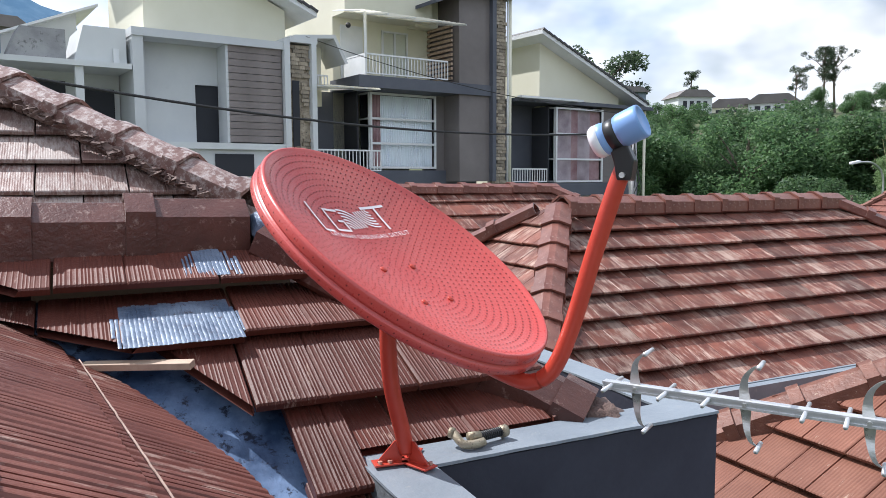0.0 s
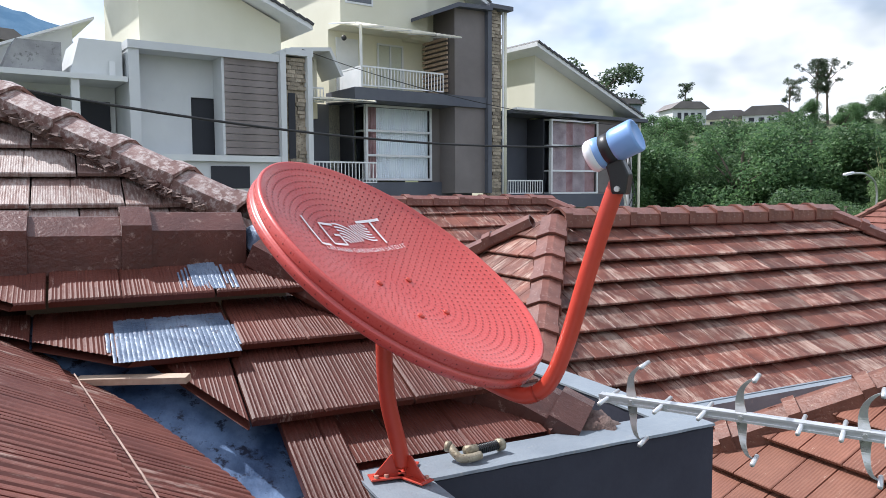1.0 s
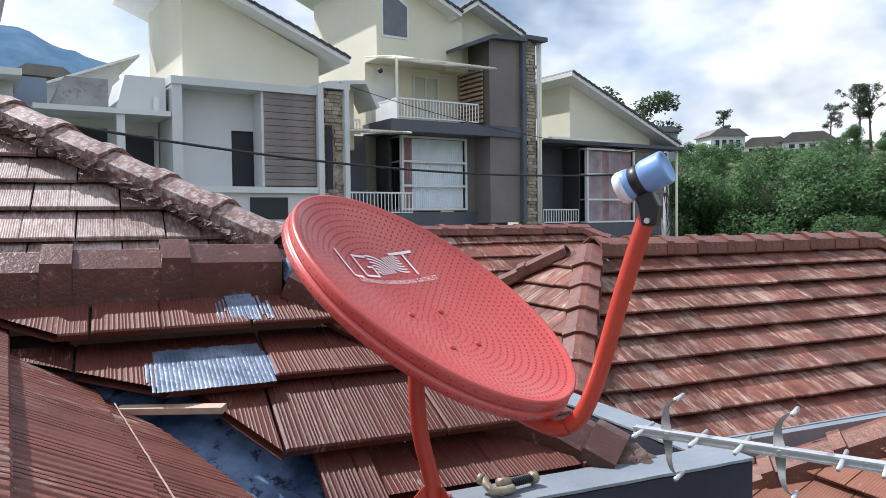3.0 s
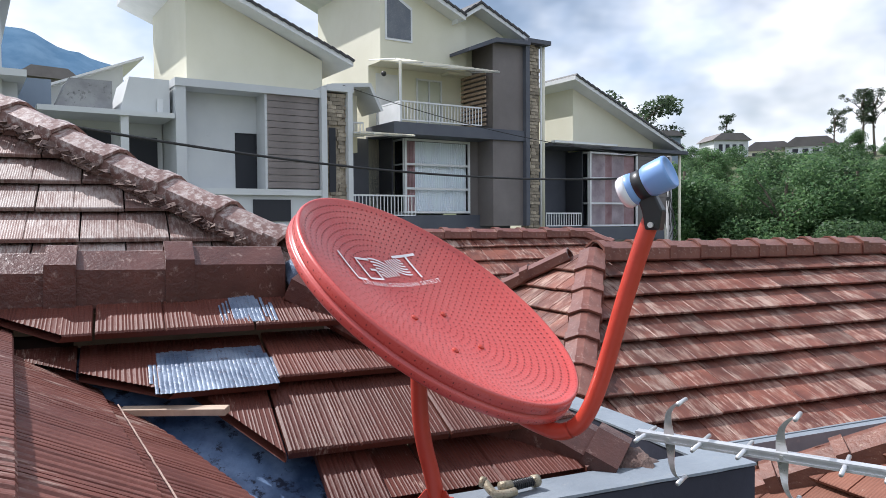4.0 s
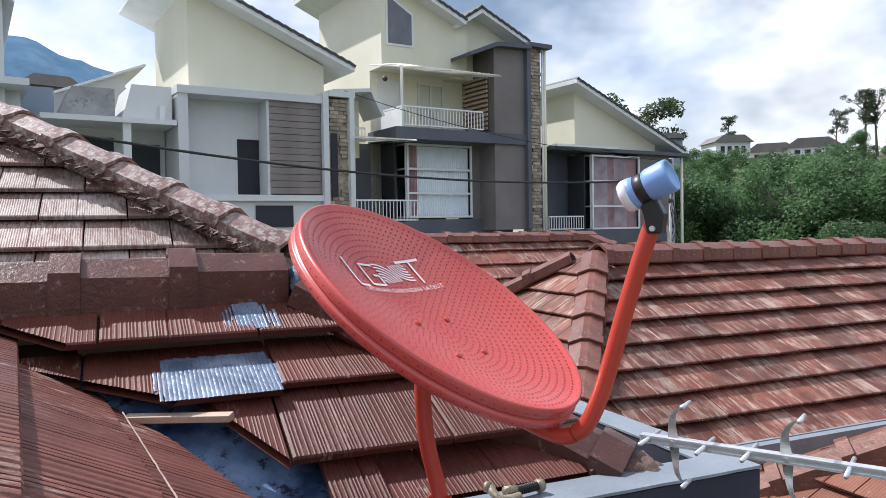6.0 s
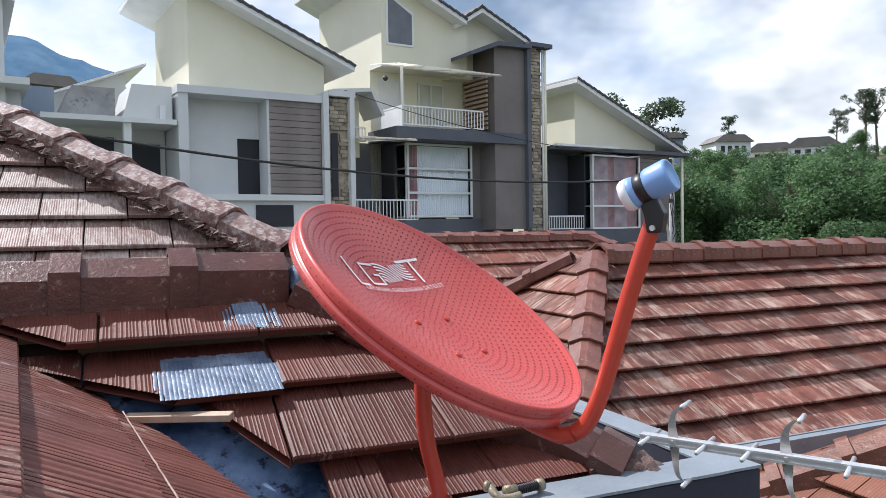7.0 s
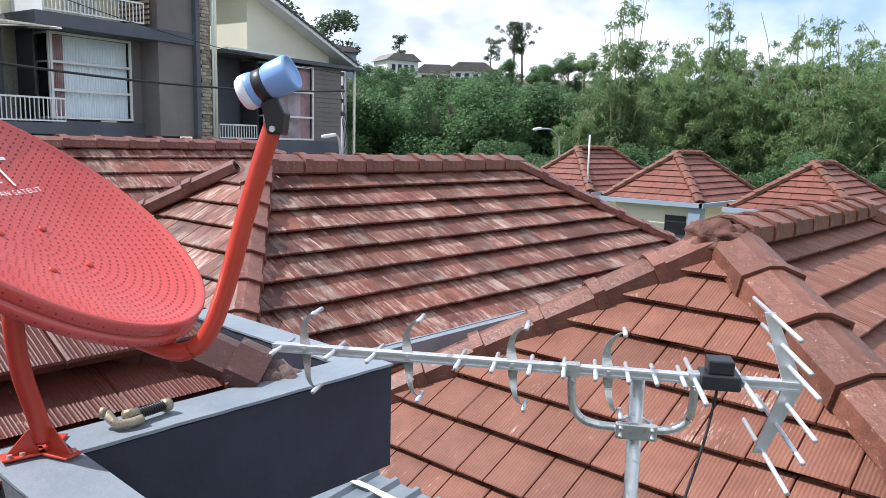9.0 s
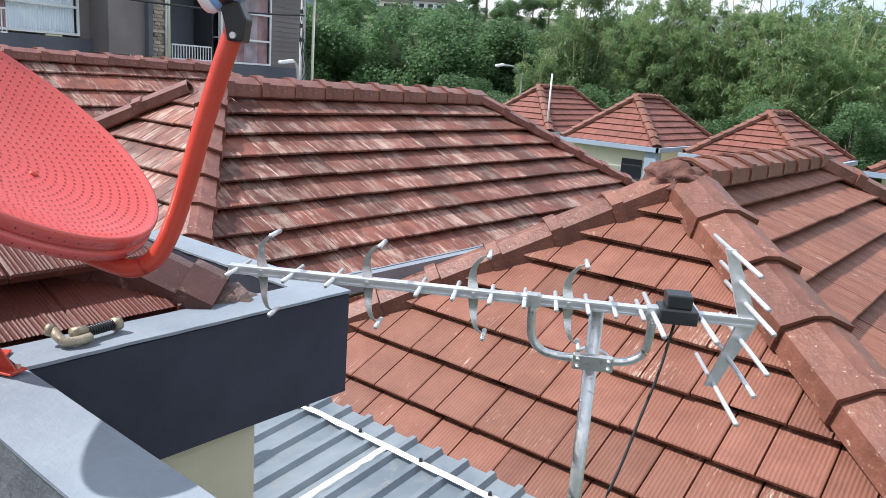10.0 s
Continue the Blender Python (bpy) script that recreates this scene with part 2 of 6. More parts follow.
WHITE_STRIP = worn("white_sealing_strip", (0.72, 0.72, 0.68), (0.82, 0.82, 0.8), 0.6, stain=(0.5, 0.45, 0.35), stain_at=(0.66, 0.74), scale=9)
H_CREAM = worn("cream_wall_paint", (0.73, 0.705, 0.565), (0.78, 0.755, 0.62), 0.75, scale=0.6, fine=14, bump=0.1, stain=(0.62, 0.60, 0.49), stain_at=(0.66, 0.80))
H_WHITE = worn("white_wall_paint", (0.60, 0.62, 0.63), (0.68, 0.70, 0.70), 0.75, scale=0.5, fine=14, bump=0.1, stain=(0.5, 0.5, 0.49), stain_at=(0.66, 0.76))
H_GREY = worn("light_grey_wall_paint", (0.56, 0.58, 0.60), (0.64, 0.66, 0.67), 0.75, scale=0.5, fine=12, bump=0.1, stain=(0.46, 0.47, 0.47), stain_at=(0.66, 0.78))
H_DARK = worn("charcoal_wall_paint", (0.165, 0.145, 0.142), (0.21, 0.187, 0.182), 0.7, scale=0.7, fine=16, bump=0.12)
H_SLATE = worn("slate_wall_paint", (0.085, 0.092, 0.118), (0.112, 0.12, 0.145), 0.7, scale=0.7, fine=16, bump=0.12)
H_BLUE = worn("blue_grey_wall_paint", (0.24, 0.30, 0.38), (0.28, 0.34, 0.42), 0.75, scale=0.5, fine=12)
H_CONC = worn("bare_concrete", (0.24, 0.24, 0.25), (0.38, 0.38, 0.38), 0.85, scale=1.6, fine=18, bump=0.3, stain=(0.14, 0.14, 0.14), stain_at=(0.58, 0.7))
H_SLAT = worn("weathered_grey_boards", (0.17, 0.145, 0.14), (0.27, 0.235, 0.225), 0.7, scale=0.9, fine=20, bump=0.2, stain=(0.36, 0.33, 0.31), stain_at=(0.64, 0.76))
H_STONE = worn("ashlar_stone", (0.25, 0.205, 0.155), (0.42, 0.36, 0.28), 0.85, scale=5, fine=22, bump=0.5, stain=(0.11, 0.095, 0.08), stain_at=(0.52, 0.62), vary=0.35)
H_TRIM = worn("white_trim", (0.72, 0.74, 0.75), (0.8, 0.81, 0.82), 0.5, scale=2, bump=0.03)
H_TILE = worn("black_roof_tile", (0.035, 0.035, 0.04), (0.07, 0.068, 0.07), 0.6, scale=3, fine=20, bump=0.3, vary=0.2)
CURTAIN = worn("sheer_white_curtain", (0.78, 0.82, 0.87), (0.86, 0.89, 0.92), 0.8, scale=2, bump=0)
CURTAIN_RED = worn("rose_curtain", (0.36, 0.20, 0.21), (0.50, 0.33, 0.33), 0.8, scale=2, bump=0)
CURTAIN_ROSE = worn("pale_rose_curtain", (0.40, 0.31, 0.33), (0.60, 0.50, 0.52), 0.8, scale=1.5, bump=0)
AWNING, aw_n, aw_l, aw_b = base_mat("cloudy_polycarbonate", (0.80, 0.76, 0.62), 0.35)
aw_t = aw_n.new("ShaderNodeBsdfTranslucent")
aw_t.inputs["Color"].default_value = (0.86, 0.82, 0.68, 1)
aw_m = aw_n.new("ShaderNodeMixShader")
aw_m.inputs["Fac"].default_value = 0.75
aw_l.new(aw_b.outputs[0], aw_m.inputs[1])
aw_l.new(aw_t.outputs[0], aw_m.inputs[2])
aw_l.new(aw_m.outputs[0], aw_n["Material Output"].inputs["Surface"])
GLASS = glass_mat("window_glass")
# near-black: paints the unlit dark inside windows, doorways and openings
DARKIN = base_mat("painted_dark_interior", (0.03, 0.032, 0.04), 0.8)[0]
GREYGLASS = worn("grey_glazed_panel", (0.10, 0.115, 0.14), (0.13, 0.145, 0.17), 0.25, bump=0, spec=0.6)
RUBBER = base_mat("black_cable_sheath", (0.02, 0.02, 0.022), 0.6)[0]


def leaf_mat(name, c1, c2):
    m, n, l, b = base_mat(name, c1, 0.55)
    g = n.new("ShaderNodeNewGeometry")
    r = ramp(n, 0.0, 1.0, c1, c2)
    l.new(g.outputs["Random Per Island"], r.inputs["Fac"])
    oi = n.new("ShaderNodeObjectInfo")
    hs = n.new("ShaderNodeHueSaturation")
    mr = n.new("ShaderNodeMapRange")
    mr.inputs["To Min"].default_value, mr.inputs["To Max"].default_value = 0.74, 1.22
    l.new(oi.outputs["Random"], mr.inputs["Value"])
    l.new(mr.outputs[0], hs.inputs["Value"])
    l.new(r.outputs["Color"], hs.inputs["Color"])
    tr = n.new("ShaderNodeBsdfTranslucent")
    mx = n.new("ShaderNodeMixShader")
    mx.inputs["Fac"].default_value = 0.55
    l.new(hs.outputs["Color"], b.inputs["Base Color"])
    l.new(hs.outputs["Color"], tr.inputs["Color"])
    l.new(b.outputs[0], mx.inputs[1])
    l.new(tr.outputs[0], mx.inputs[2])
    l.new(mx.outputs[0], n["Material Output"].inputs["Surface"])
    return m


LEAF_BAMBOO = leaf_mat("bamboo_leaf", (0.155, 0.25, 0.105), (0.27, 0.38, 0.165))
LEAF_TREE = leaf_mat("tree_leaf", (0.07, 0.145, 0.066), (0.145, 0.24, 0.10))
LEAF_DARK = leaf_mat("dark_leaf", (0.045, 0.072, 0.042), (0.085, 0.125, 0.065))
BARK = worn("bark", (0.10, 0.08, 0.06), (0.17, 0.14, 0.11), 0.9, scale=4, bump=0.4)
CANE = worn("bamboo_cane", (0.20, 0.22, 0.09), (0.30, 0.29, 0.14), 0.6, scale=3, bump=0.1)
GROUND = worn("grassy_ground", (0.05, 0.075, 0.025), (0.10, 0.11, 0.05), 0.9, scale=0.15, fine=3, bump=0.3, stain=(0.12, 0.10, 0.07), stain_at=(0.6, 0.7))
PAVE = worn("grey_paving", (0.14, 0.14, 0.14), (0.2, 0.2, 0.19), 0.85, scale=0.8, fine=20, bump=0.2)
# forest slope with the distance haze mixed into its blue colour
MOUNT = worn("haze_tinted_forest_slope", (0.065, 0.125, 0.20), (0.10, 0.17, 0.25), 1.0, scale=0.02, fine=0.3, bump=0, spec=0.0)


# ---- building helpers ----
def add_box(bm, x0, x1, y0, y1, z0, z1):
    r = bmesh.ops.create_cube(bm, size=1.0)
    for v in r["verts"]:
        v.co = Vector(((x0 + x1) / 2 + v.co.x * (x1 - x0), (y0 + y1) / 2 + v.co.y * (y1 - y0), (z0 + z1) / 2 + v.co.z * (z1 - z0)))
    return r["verts"]


def finish(bm, name, mat, smooth=False, bevel=0.0):
    if bevel:
        bmesh.ops.bevel(bm, geom=list(bm.edges), offset=bevel, segments=2, affect="EDGES", profile=0.5)
    bmesh.ops.recalc_face_normals(bm, faces=list(bm.faces))
    me = bpy.data.meshes.new(name)
    bm.to_mesh(me)
    bm.free()
    me.materials.append(mat)
    if smooth:
        me.shade_smooth()
    return me


def part(name, bm, mat, parent, label="", smooth=False, bevel=0.0, m=None):
    ob = new(name, finish(bm, name, mat, smooth, bevel))
    ob.parent = parent
    if m is not None:
        ob.matrix_basis = m
    return tagged(ob, label) if label else ob


def thing(name, label, category, m=None, group="", kind=""):
    ob = new(name)
    ob.empty_display_size = 0.1
    if m is not None:
        ob.matrix_basis = m
    return tagged(ob, label, category, group, kind)


def box_part(name, mat, parent, x0, x1, y0, y1, z0, z1, bevel=0.0, label=""):
    bm = bmesh.new()
    add_box(bm, x0, x1, y0, y1, z0, z1)
    return part(name, bm, mat, parent, label, bevel=bevel)


def add_tube(bm, pts, radius, sides=10, closed=True, radii=None):
    """A round bar along pts."""
    pts = [Vector(p) for p in pts]
    rings = []
    for i, p in enumerate(pts):
        d = (pts[min(i + 1, len(pts) - 1)] - pts[max(i - 1, 0)]).normalized()
        up = Vector((0, 0, 1)) if abs(d.z) < 0.9 else Vector((1, 0, 0))
        a = d.cross(up).normalized()
        b = a.cross(d)
        r = radii[i] if radii else radius
        rings.append([bm.verts.new(p + r * (math.cos(t) * a + math.sin(t) * b)) for t in [2 * math.pi * k / sides for k in range(sides)]])
    for q, s in zip(rings, rings[1:]):
        for k in range(sides):
            bm.faces.new((q[k], q[(k + 1) % sides], s[(k + 1) % sides], s[k]))
    if closed:
        bm.faces.new(rings[0])
        bm.faces.new(list(reversed(rings[-1])))


def curve_pts(ctrl, n=8):
    """A smooth line through the control points."""
    c = [Vector(p) for p in ctrl]
    c = [2 * c[0] - c[1]] + c + [2 * c[-1] - c[-2]]
    out = []
    for i in range(1, len(c) - 2):
        for k in range(n):
            t = k / n
            out.append(0.5 * (2 * c[i] + (c[i + 1] - c[i - 1]) * t + (2 * c[i - 1] - 5 * c[i] + 4 * c[i + 1] - c[i + 2]) * t * t + (3 * c[i] - c[i - 1] - 3 * c[i + 1] + c[i + 2]) * t ** 3))
    out.append(c[-2])
    return out


def basis(o, x, y, z):
    m = Matrix((x, y, z)).transposed().to_4x4()
    m.translation = o
    return m


# ---- roofs ----
TILE_W = 0.363


def tile_bm(w, length, t=0.02, lift=0.036, groove=0.42, gap=0.006, rib=0.0, comb=0.0024):
    """One flat interlocking tile: x along the row, y up the slope, z out; a false joint down its face."""
    bm = bmesh.new()
    g, over = w * groove, length * 0.25
    prof = [(0.003, -t), (0.003, -0.003), (0.006, 0), (g - 0.004, 0), (g, -gap), (g + 0.004, 0), (w - 0.006, 0), (w - 0.003, -0.003), (w - 0.003, -t)]
    if rib:
        n = int(w / rib)
        fine = [prof[1]]
        for i in range(n):
            x0 = 0.006 + (w - 0.012) * (i + 0.30 * math.sin(i * 5.3)) / n
            dx = (w - 0.012) / n
            low = -gap if abs(x0 + dx - g) < dx * 0.5 else -comb * (1 + 0.55 * math.sin(i * 12.7))
            if comb > 0.004:
                fine += [(x0 + dx * 0.08, -0.0006), (x0 + dx * 0.2, 0.0), (x0 + dx * 0.62, -0.0003), (x0 + dx * 0.72, low), (x0 + dx * 0.93, low)]
            else:
                fine += [(x0 + dx * 0.12, -0.0006), (x0 + dx * 0.36, 0.0005), (x0 + dx * 0.62, -0.0005), (x0 + dx * 0.86, low)]
        prof = [prof[0]] + fine + prof[-2:]
    rings = []
    for y, dz in ((0.0, -0.004), (0.005, 0.0), (length + over, 0.0)):
        zt = t + lift - lift * y / length
        rings.append([bm.verts.new((x, y, zt + z + (dz if z > -t else 0))) for x, z in prof])
    for a, b in zip(rings, rings[1:]):
        for k in range(len(prof) - 1):
            bm.faces.new((a[k], a[k + 1], b[k + 1], b[k]))
        bm.faces.new((a[-1], a[0], b[0], b[-1]))
    bm.faces.new(list(reversed(rings[0])))
    bm.faces.new(rings[-1])
    return bm


def clip_bm(bm, m, clips):
    inv = m.inverted()
    rot = m.to_3x3().transposed()
    for p, nrm in clips:
        if not bm.verts:
            return
        r = bmesh.ops.bisect_plane(bm, geom=list(bm.verts) + list(bm.edges) + list(bm.faces), plane_co=inv @ Vector(p), plane_no=rot @ Vector(nrm), clear_outer=True)
        bmesh.ops.holes_fill(bm, edges=[e for e in bm.edges if e.is_boundary], sides=30)


def line_clip(a, b, keep):
    """A vertical clip through the plan line a-b that keeps the side of the point keep."""
    d = Vector((b[0] - a[0], b[1] - a[1], 0))
    nrm = Vector((d.y, -d.x, 0)).normalized()
    if (Vector((keep[0] - a[0], keep[1] - a[1], 0))).dot(nrm) > 0:
        nrm = -nrm
    return (Vector((a[0], a[1], 0)), nrm)


def tiled(parent, origin, uphill, slope, u0, u1, rows, pitch, clips, mat, seed, width=TILE_W, shift=0.5, step=0.0, gap=0.006, rib=0.0, deck=True, comb=0.0024, lift=0.036):
    """Rows of tiles on a slope. origin: on the slope at the lowest row's lower edge; uphill: plan direction; u0..u1: reach along the row."""
    rnd = random.Random(seed)
    a = math.atan(slope)
    vh = Vector((uphill[0], uphill[1], 0)).normalized()
    U = Vector((vh.y, -vh.x, 0))
    V = vh * math.cos(a) + Vector((0, 0, math.sin(a)))
    N = U.cross(V)
    cl = [line_clip(*c) for c in clips]
    o = Vector(origin) - N * 0.043
    bounds = rows if isinstance(rows, list) else [k * pitch for k in range(rows + 1)]
    whole = {}
    for r in range(len(bounds) - 1):
        L = (bounds[r + 1] - bounds[r]) / math.cos(a)
        key = round(L, 4)
        if key not in whole:
            whole[key] = finish(tile_bm(width, L, gap=gap, rib=rib, comb=comb, lift=lift), "tile", mat)
        start = u0 - width + ((r % 2) * shift + step) * width
        k = 0
        while start + k * width < u1:
            u = start + k * width
            k += 1
            lo = o + V * (bounds[r] / math.cos(a)) + U * u
            m = basis(lo + N * rnd.uniform(0, 0.003) + V * rnd.uniform(-0.004, 0.004), U, V, N) @ Matrix.Rotation(rnd.uniform(-0.006, 0.006), 4, "Z")
            corners = [m @ Vector(c) for c in ((0, 0, 0), (width, 0, 0), (0, L * 1.25, 0), (width, L * 1.25, 0))]
            out = [[(c - p).dot(n) > 0 for c in corners] for p, n in cl]
            if any(all(s) for s in out):
                continue
            if any(any(s) for s in out):
                bm = tile_bm(width, L, gap=gap, rib=rib, comb=comb, lift=lift)
                clip_bm(bm, m, cl)
                if len(bm.verts) < 4:
                    bm.free()
                    continue
                me = finish(bm, "tile", mat)
            else:
                me = whole[key]
            ob = new("tile", me)
            ob.parent = parent
            ob.matrix_basis = m
    if deck:
        m = basis(o, U, V, N)
        bm = bmesh.new()
        add_box(bm, u0, u1, -0.02, bounds[-1] / math.cos(a) + 0.05, -0.05, -0.006)
        clip_bm(bm, m, cl)
        part("underlay", bm, DECK, parent, m=m)


def cap_mesh(length, half, drop, mat, collar=0.07, edge=0.62):
    """One angular ridge tile: x along the ridge, with a raised collar at its start."""
    bm = bmesh.new()

    def shell(x0, x1, k, up):
        outer = [(-half * k, -drop * 1.75), (-half * 0.98 * k, up - drop * edge), (-half * 0.22 * k, up), (half * 0.22 * k, up), (half * 0.98 * k, up - drop * edge), (half * k, -drop * 1.75)]
        inner = [(y * 0.88, z - 0.014) for y, z in outer]
        rings = []
        for x in (x0, x1):
            rings.append([bm.verts.new((x, y, z)) for y, z in outer] + [bm.verts.new((x, y, z)) for y, z in reversed(inner)])
        n = len(rings[0])
        for i in range(n):
            bm.faces.new((rings[0][i], rings[0][(i + 1) % n], rings[1][(i + 1) % n], rings[1][i]))
        h = n // 2
        for rg in rings:
            for i in range(h - 1):
                bm.faces.new((rg[i], rg[i + 1], rg[n - 2 - i], rg[n - 1 - i]))
    shell(0.0, length + 0.02, 1.0, 0.0)
    shell(-0.01, collar, 1.10, 0.014)
    bmesh.ops.recalc_face_normals(bm, faces=list(bm.faces))
    return finish(bm, "ridge_tile", mat)


def caps(parent, a, b, pitch, half, drop, mat, seed, collar=0.07, edge=0.62):
    """Ridge tiles laid from a to b, the collars towards a."""
    rnd = random.Random(seed)
    a, b = Vector(a), Vector(b)
    d = b - a
    n = max(1, round(d.length / pitch))
    p = d.length / n
    X = d.normalized()
    Y = Vector((0, 0, 1)).cross(X).normalized()
    Z = X.cross(Y)
    me = cap_mesh(p, half, drop, mat, collar, edge)
    for i in range(n):
        ob = new("ridge_tile", me)
        ob.parent = parent
        ob.matrix_basis = basis(a + X * (p * i) + Z * rnd.uniform(-0.004, 0.004), X, Y, Z) @ Matrix.Rotation(rnd.uniform(-0.015, 0.015), 4, "Z") @ Matrix.Rotation(0.02, 4, "Y")


def slope_slab(parent, pts, mat, thick=0.04, name="roof_slab"):
    """A flat slab under pts, for slopes that nobody sees closely."""
    bm = bmesh.new()
    top = [bm.verts.new(p) for p in pts]
    bot = [bm.verts.new(Vector(p) - Vector((0, 0, thick))) for p in pts]
    bm.faces.new(top)
    bm.faces.new(list(reversed(bot)))
    for i in range(len(pts)):
        j = (i + 1) % len(pts)
        bm.faces.new((top[i], bot[i], bot[j], top[j]))
    return part(name, bm, mat, parent)


# ---- ground ----
def ground_height(x, y):
    d = math.hypot(x, y)
    h = 14.0 * max(0.0, min(1.0, (d - 60) / 60.0))
    return h * h * (3 - 2 * h / 14.0) / 14.0 + 0.6 * noise.noise((x * 0.03, y * 0.03, 0)) * min(1, d / 60)


def build_ground():
    bm = bmesh.new()
    rings = [0, 15, 30, 45, 60, 75, 90, 105, 120, 150, 220, 400, 900, 2500]
    seg = 64
    prev = None
    c = bm.verts.new((0, 0, ground_height(0, 0)))
    for r in rings[1:]:
        ring = []
        for k in range(seg):
            a = 2 * math.pi * k / seg
            ring.append(bm.verts.new((r * math.cos(a), r * math.sin(a), ground_height(r * math.cos(a), r * math.sin(a)))))
        for k in range(seg):
            j = (k + 1) % seg
            if prev:
                bm.faces.new((prev[k], prev[j], ring[j], ring[k]))
            else:
                bm.faces.new((c, ring[k], ring[j]))
        prev = ring
    ob = new("ground", finish(bm, "ground", GROUND, smooth=True))
    tagged(ob, "grassy earth ground rising to wooded hills", "ground", kind="structure")
    bm = bmesh.new()
    add_box(bm, -30, 45, 11.5, 19.5, -0.05, 0.08)
    tagged(new("road", finish(bm, "road", PAVE)), "grey paved street between the houses", "road", kind="structure")


build_ground()

# ---- own roof: the slopes round the dish ----
S_A = 0.58
own = thing("roof_own", "brown painted concrete tile roof with patched ridge", "roof", Matrix.Translation((0, 0, 4.5)) @ Matrix.Scale(1.065, 4) @ Matrix.Translation((0, 0, -4.5)), kind="structure")
VAL_A = ((-0.104, 1.823), (0.111, 1.682), (1, 2))
HIP_A = ((0.42, 2.07), (1.10, 1.40), (0.4, 1.5))
VAL_A3 = ((0.205, 1.652), (0.308, 1.492), (1, 2))
VAL_A1 = ((-0.153, 1.888), (-0.06, 1.81), (1, 2))
tiled(own, (0, 1.865, 4.0385 + S_A * 0.36), (0, 1), S_A, -0.8, 1.4, [0.0, 0.163], 0.2, [VAL_A1, HIP_A], TILE_NEAR, 1, step=1.06, rib=0.0098, deck=False, comb=0.0010, lift=0.042)
tiled(own, (0, 1.714, 4.0177 + S_A * 0.197), (0, 1), S_A, -0.8, 1.4, [0.0, 0.175], 0.2, [((0.335, 1.0), (0.335, 2.0), (1, 1.5)), HIP_A], TILE_NEAR, 8, step=0.127, rib=0.0098, deck=False, comb=0.0010, lift=0.056)
tiled(own, (0, 1.698, 4.0177 + S_A * 0.181), (0, 1), S_A, -0.8, 1.4, [0.0, 0.185], 0.2, [VAL_A, ((0.333, 1.0), (0.333, 2.0), (0, 1.5))], TILE_NEAR, 11, step=0.702, width=0.42, rib=0.0098, deck=False, comb=0.0010, lift=0.056)
tiled(own, (0, 1.498, 4.0385 - S_A * 0.007), (0, 1), S_A, -0.8, 1.4, [0.0, 0.204], 0.2, [VAL_A3, HIP_A], TILE_NEAR, 7, step=0.06, rib=0.0098, deck=False, comb=0.0010, lift=0.034)
tiled(own, (0, 1.09, 4.0385 - S_A * 0.415), (0, 1), S_A, 0.0, 0.84, [0.0, 0.204, 0.408], 0.2, [((0.372, 1.0), (0.380, 2.0), (1, 1.2)), ((0.49, 1.0), (0.49, 2.0), (0, 1.2))], TILE_NEAR, 5, step=0.32, rib=0.0098, deck=False, comb=0.0010, lift=0.034)
tiled(own, (0, 1.304, 4.0205 - S_A * 0.211), (0, 1), S_A, 0.3, 1.4, [0.0, 0.20], 0.2, [HIP_A, ((0.49, 1.0), (0.49, 2.0), (1, 1.2)), ((0, 1.392), (1, 1.392), (0, 2))], TILE_NEAR, 6, step=0.82, rib=0.0098, deck=False, comb=0.0010, lift=0.054)
# the slope beside the valley, combed more coarsely
VAL_C = [((-0.241, 2.09), (-0.005, 1.80), (-1, 0)), ((-0.005, 1.80), (0.10, 1.63), (-1, 0)), ((0.10, 1.63), (0.18, 1.40), (-1, 0)), ((0.18, 1.40), (0.29, 1.03), (-1, 0))]
UP_C = Vector((-0.9934, -0.1148, 0))
tiled(own, (0.183, 1.719, 4.035), UP_C, 0.56, 0.8, 0.79, 2, 0.192, VAL_C, TILE_C, 2, width=2.0, shift=0.0, gap=0.0065, rib=0.026, deck=False, comb=0.0064, lift=0.012)
tiled(own, (0.183 + UP_C.x * 0.384, 1.719 + UP_C.y * 0.384, 4.035 + 0.56 * 0.384 + 0.006), UP_C, 0.56, 0.8, 0.79, 4, 0.192, VAL_C, TILE_C, 9, width=2.0, shift=0.0, gap=0.0065, rib=0.026, deck=False, comb=0.0064, lift=0.032)
# added pale bead: paints the lit, chalky edge between two courses
bm = bmesh.new()
along_c = Vector((-UP_C.y, UP_C.x, 0))
seam = Vector((0.183, 1.719, 4.0265)) + UP_C * 0.188 + Vector((0, 0, 0.56 * 0.188))
add_tube(bm, [seam + along_c * (0.03 * k) + Vector((0.0012 * noise.noise((k * 0.9, 2, 0)), 0, 0.0012 * noise.noise((k * 0.7, 5, 0)))) for k in range(0, 36)], 0.0017, 6)
part("lit_edge_line", bm, PALE_EDGE, own, "thin pale line painting the lit, chalky course edge", smooth=True)
# near ridge and hip: front skirt shade is put into CAP_N's colour
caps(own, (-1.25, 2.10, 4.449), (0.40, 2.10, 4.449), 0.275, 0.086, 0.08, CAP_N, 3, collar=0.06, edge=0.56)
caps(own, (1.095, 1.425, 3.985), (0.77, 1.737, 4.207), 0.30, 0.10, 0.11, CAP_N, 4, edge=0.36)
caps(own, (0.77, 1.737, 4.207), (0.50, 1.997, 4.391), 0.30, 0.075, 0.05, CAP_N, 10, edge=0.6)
slope_slab(own, [(-1.25, 2.08, 4.36), (0.5, 2.08, 4.36), (0.9, 3.0, 3.8), (-1.25, 3.0, 3.8)], DECK)
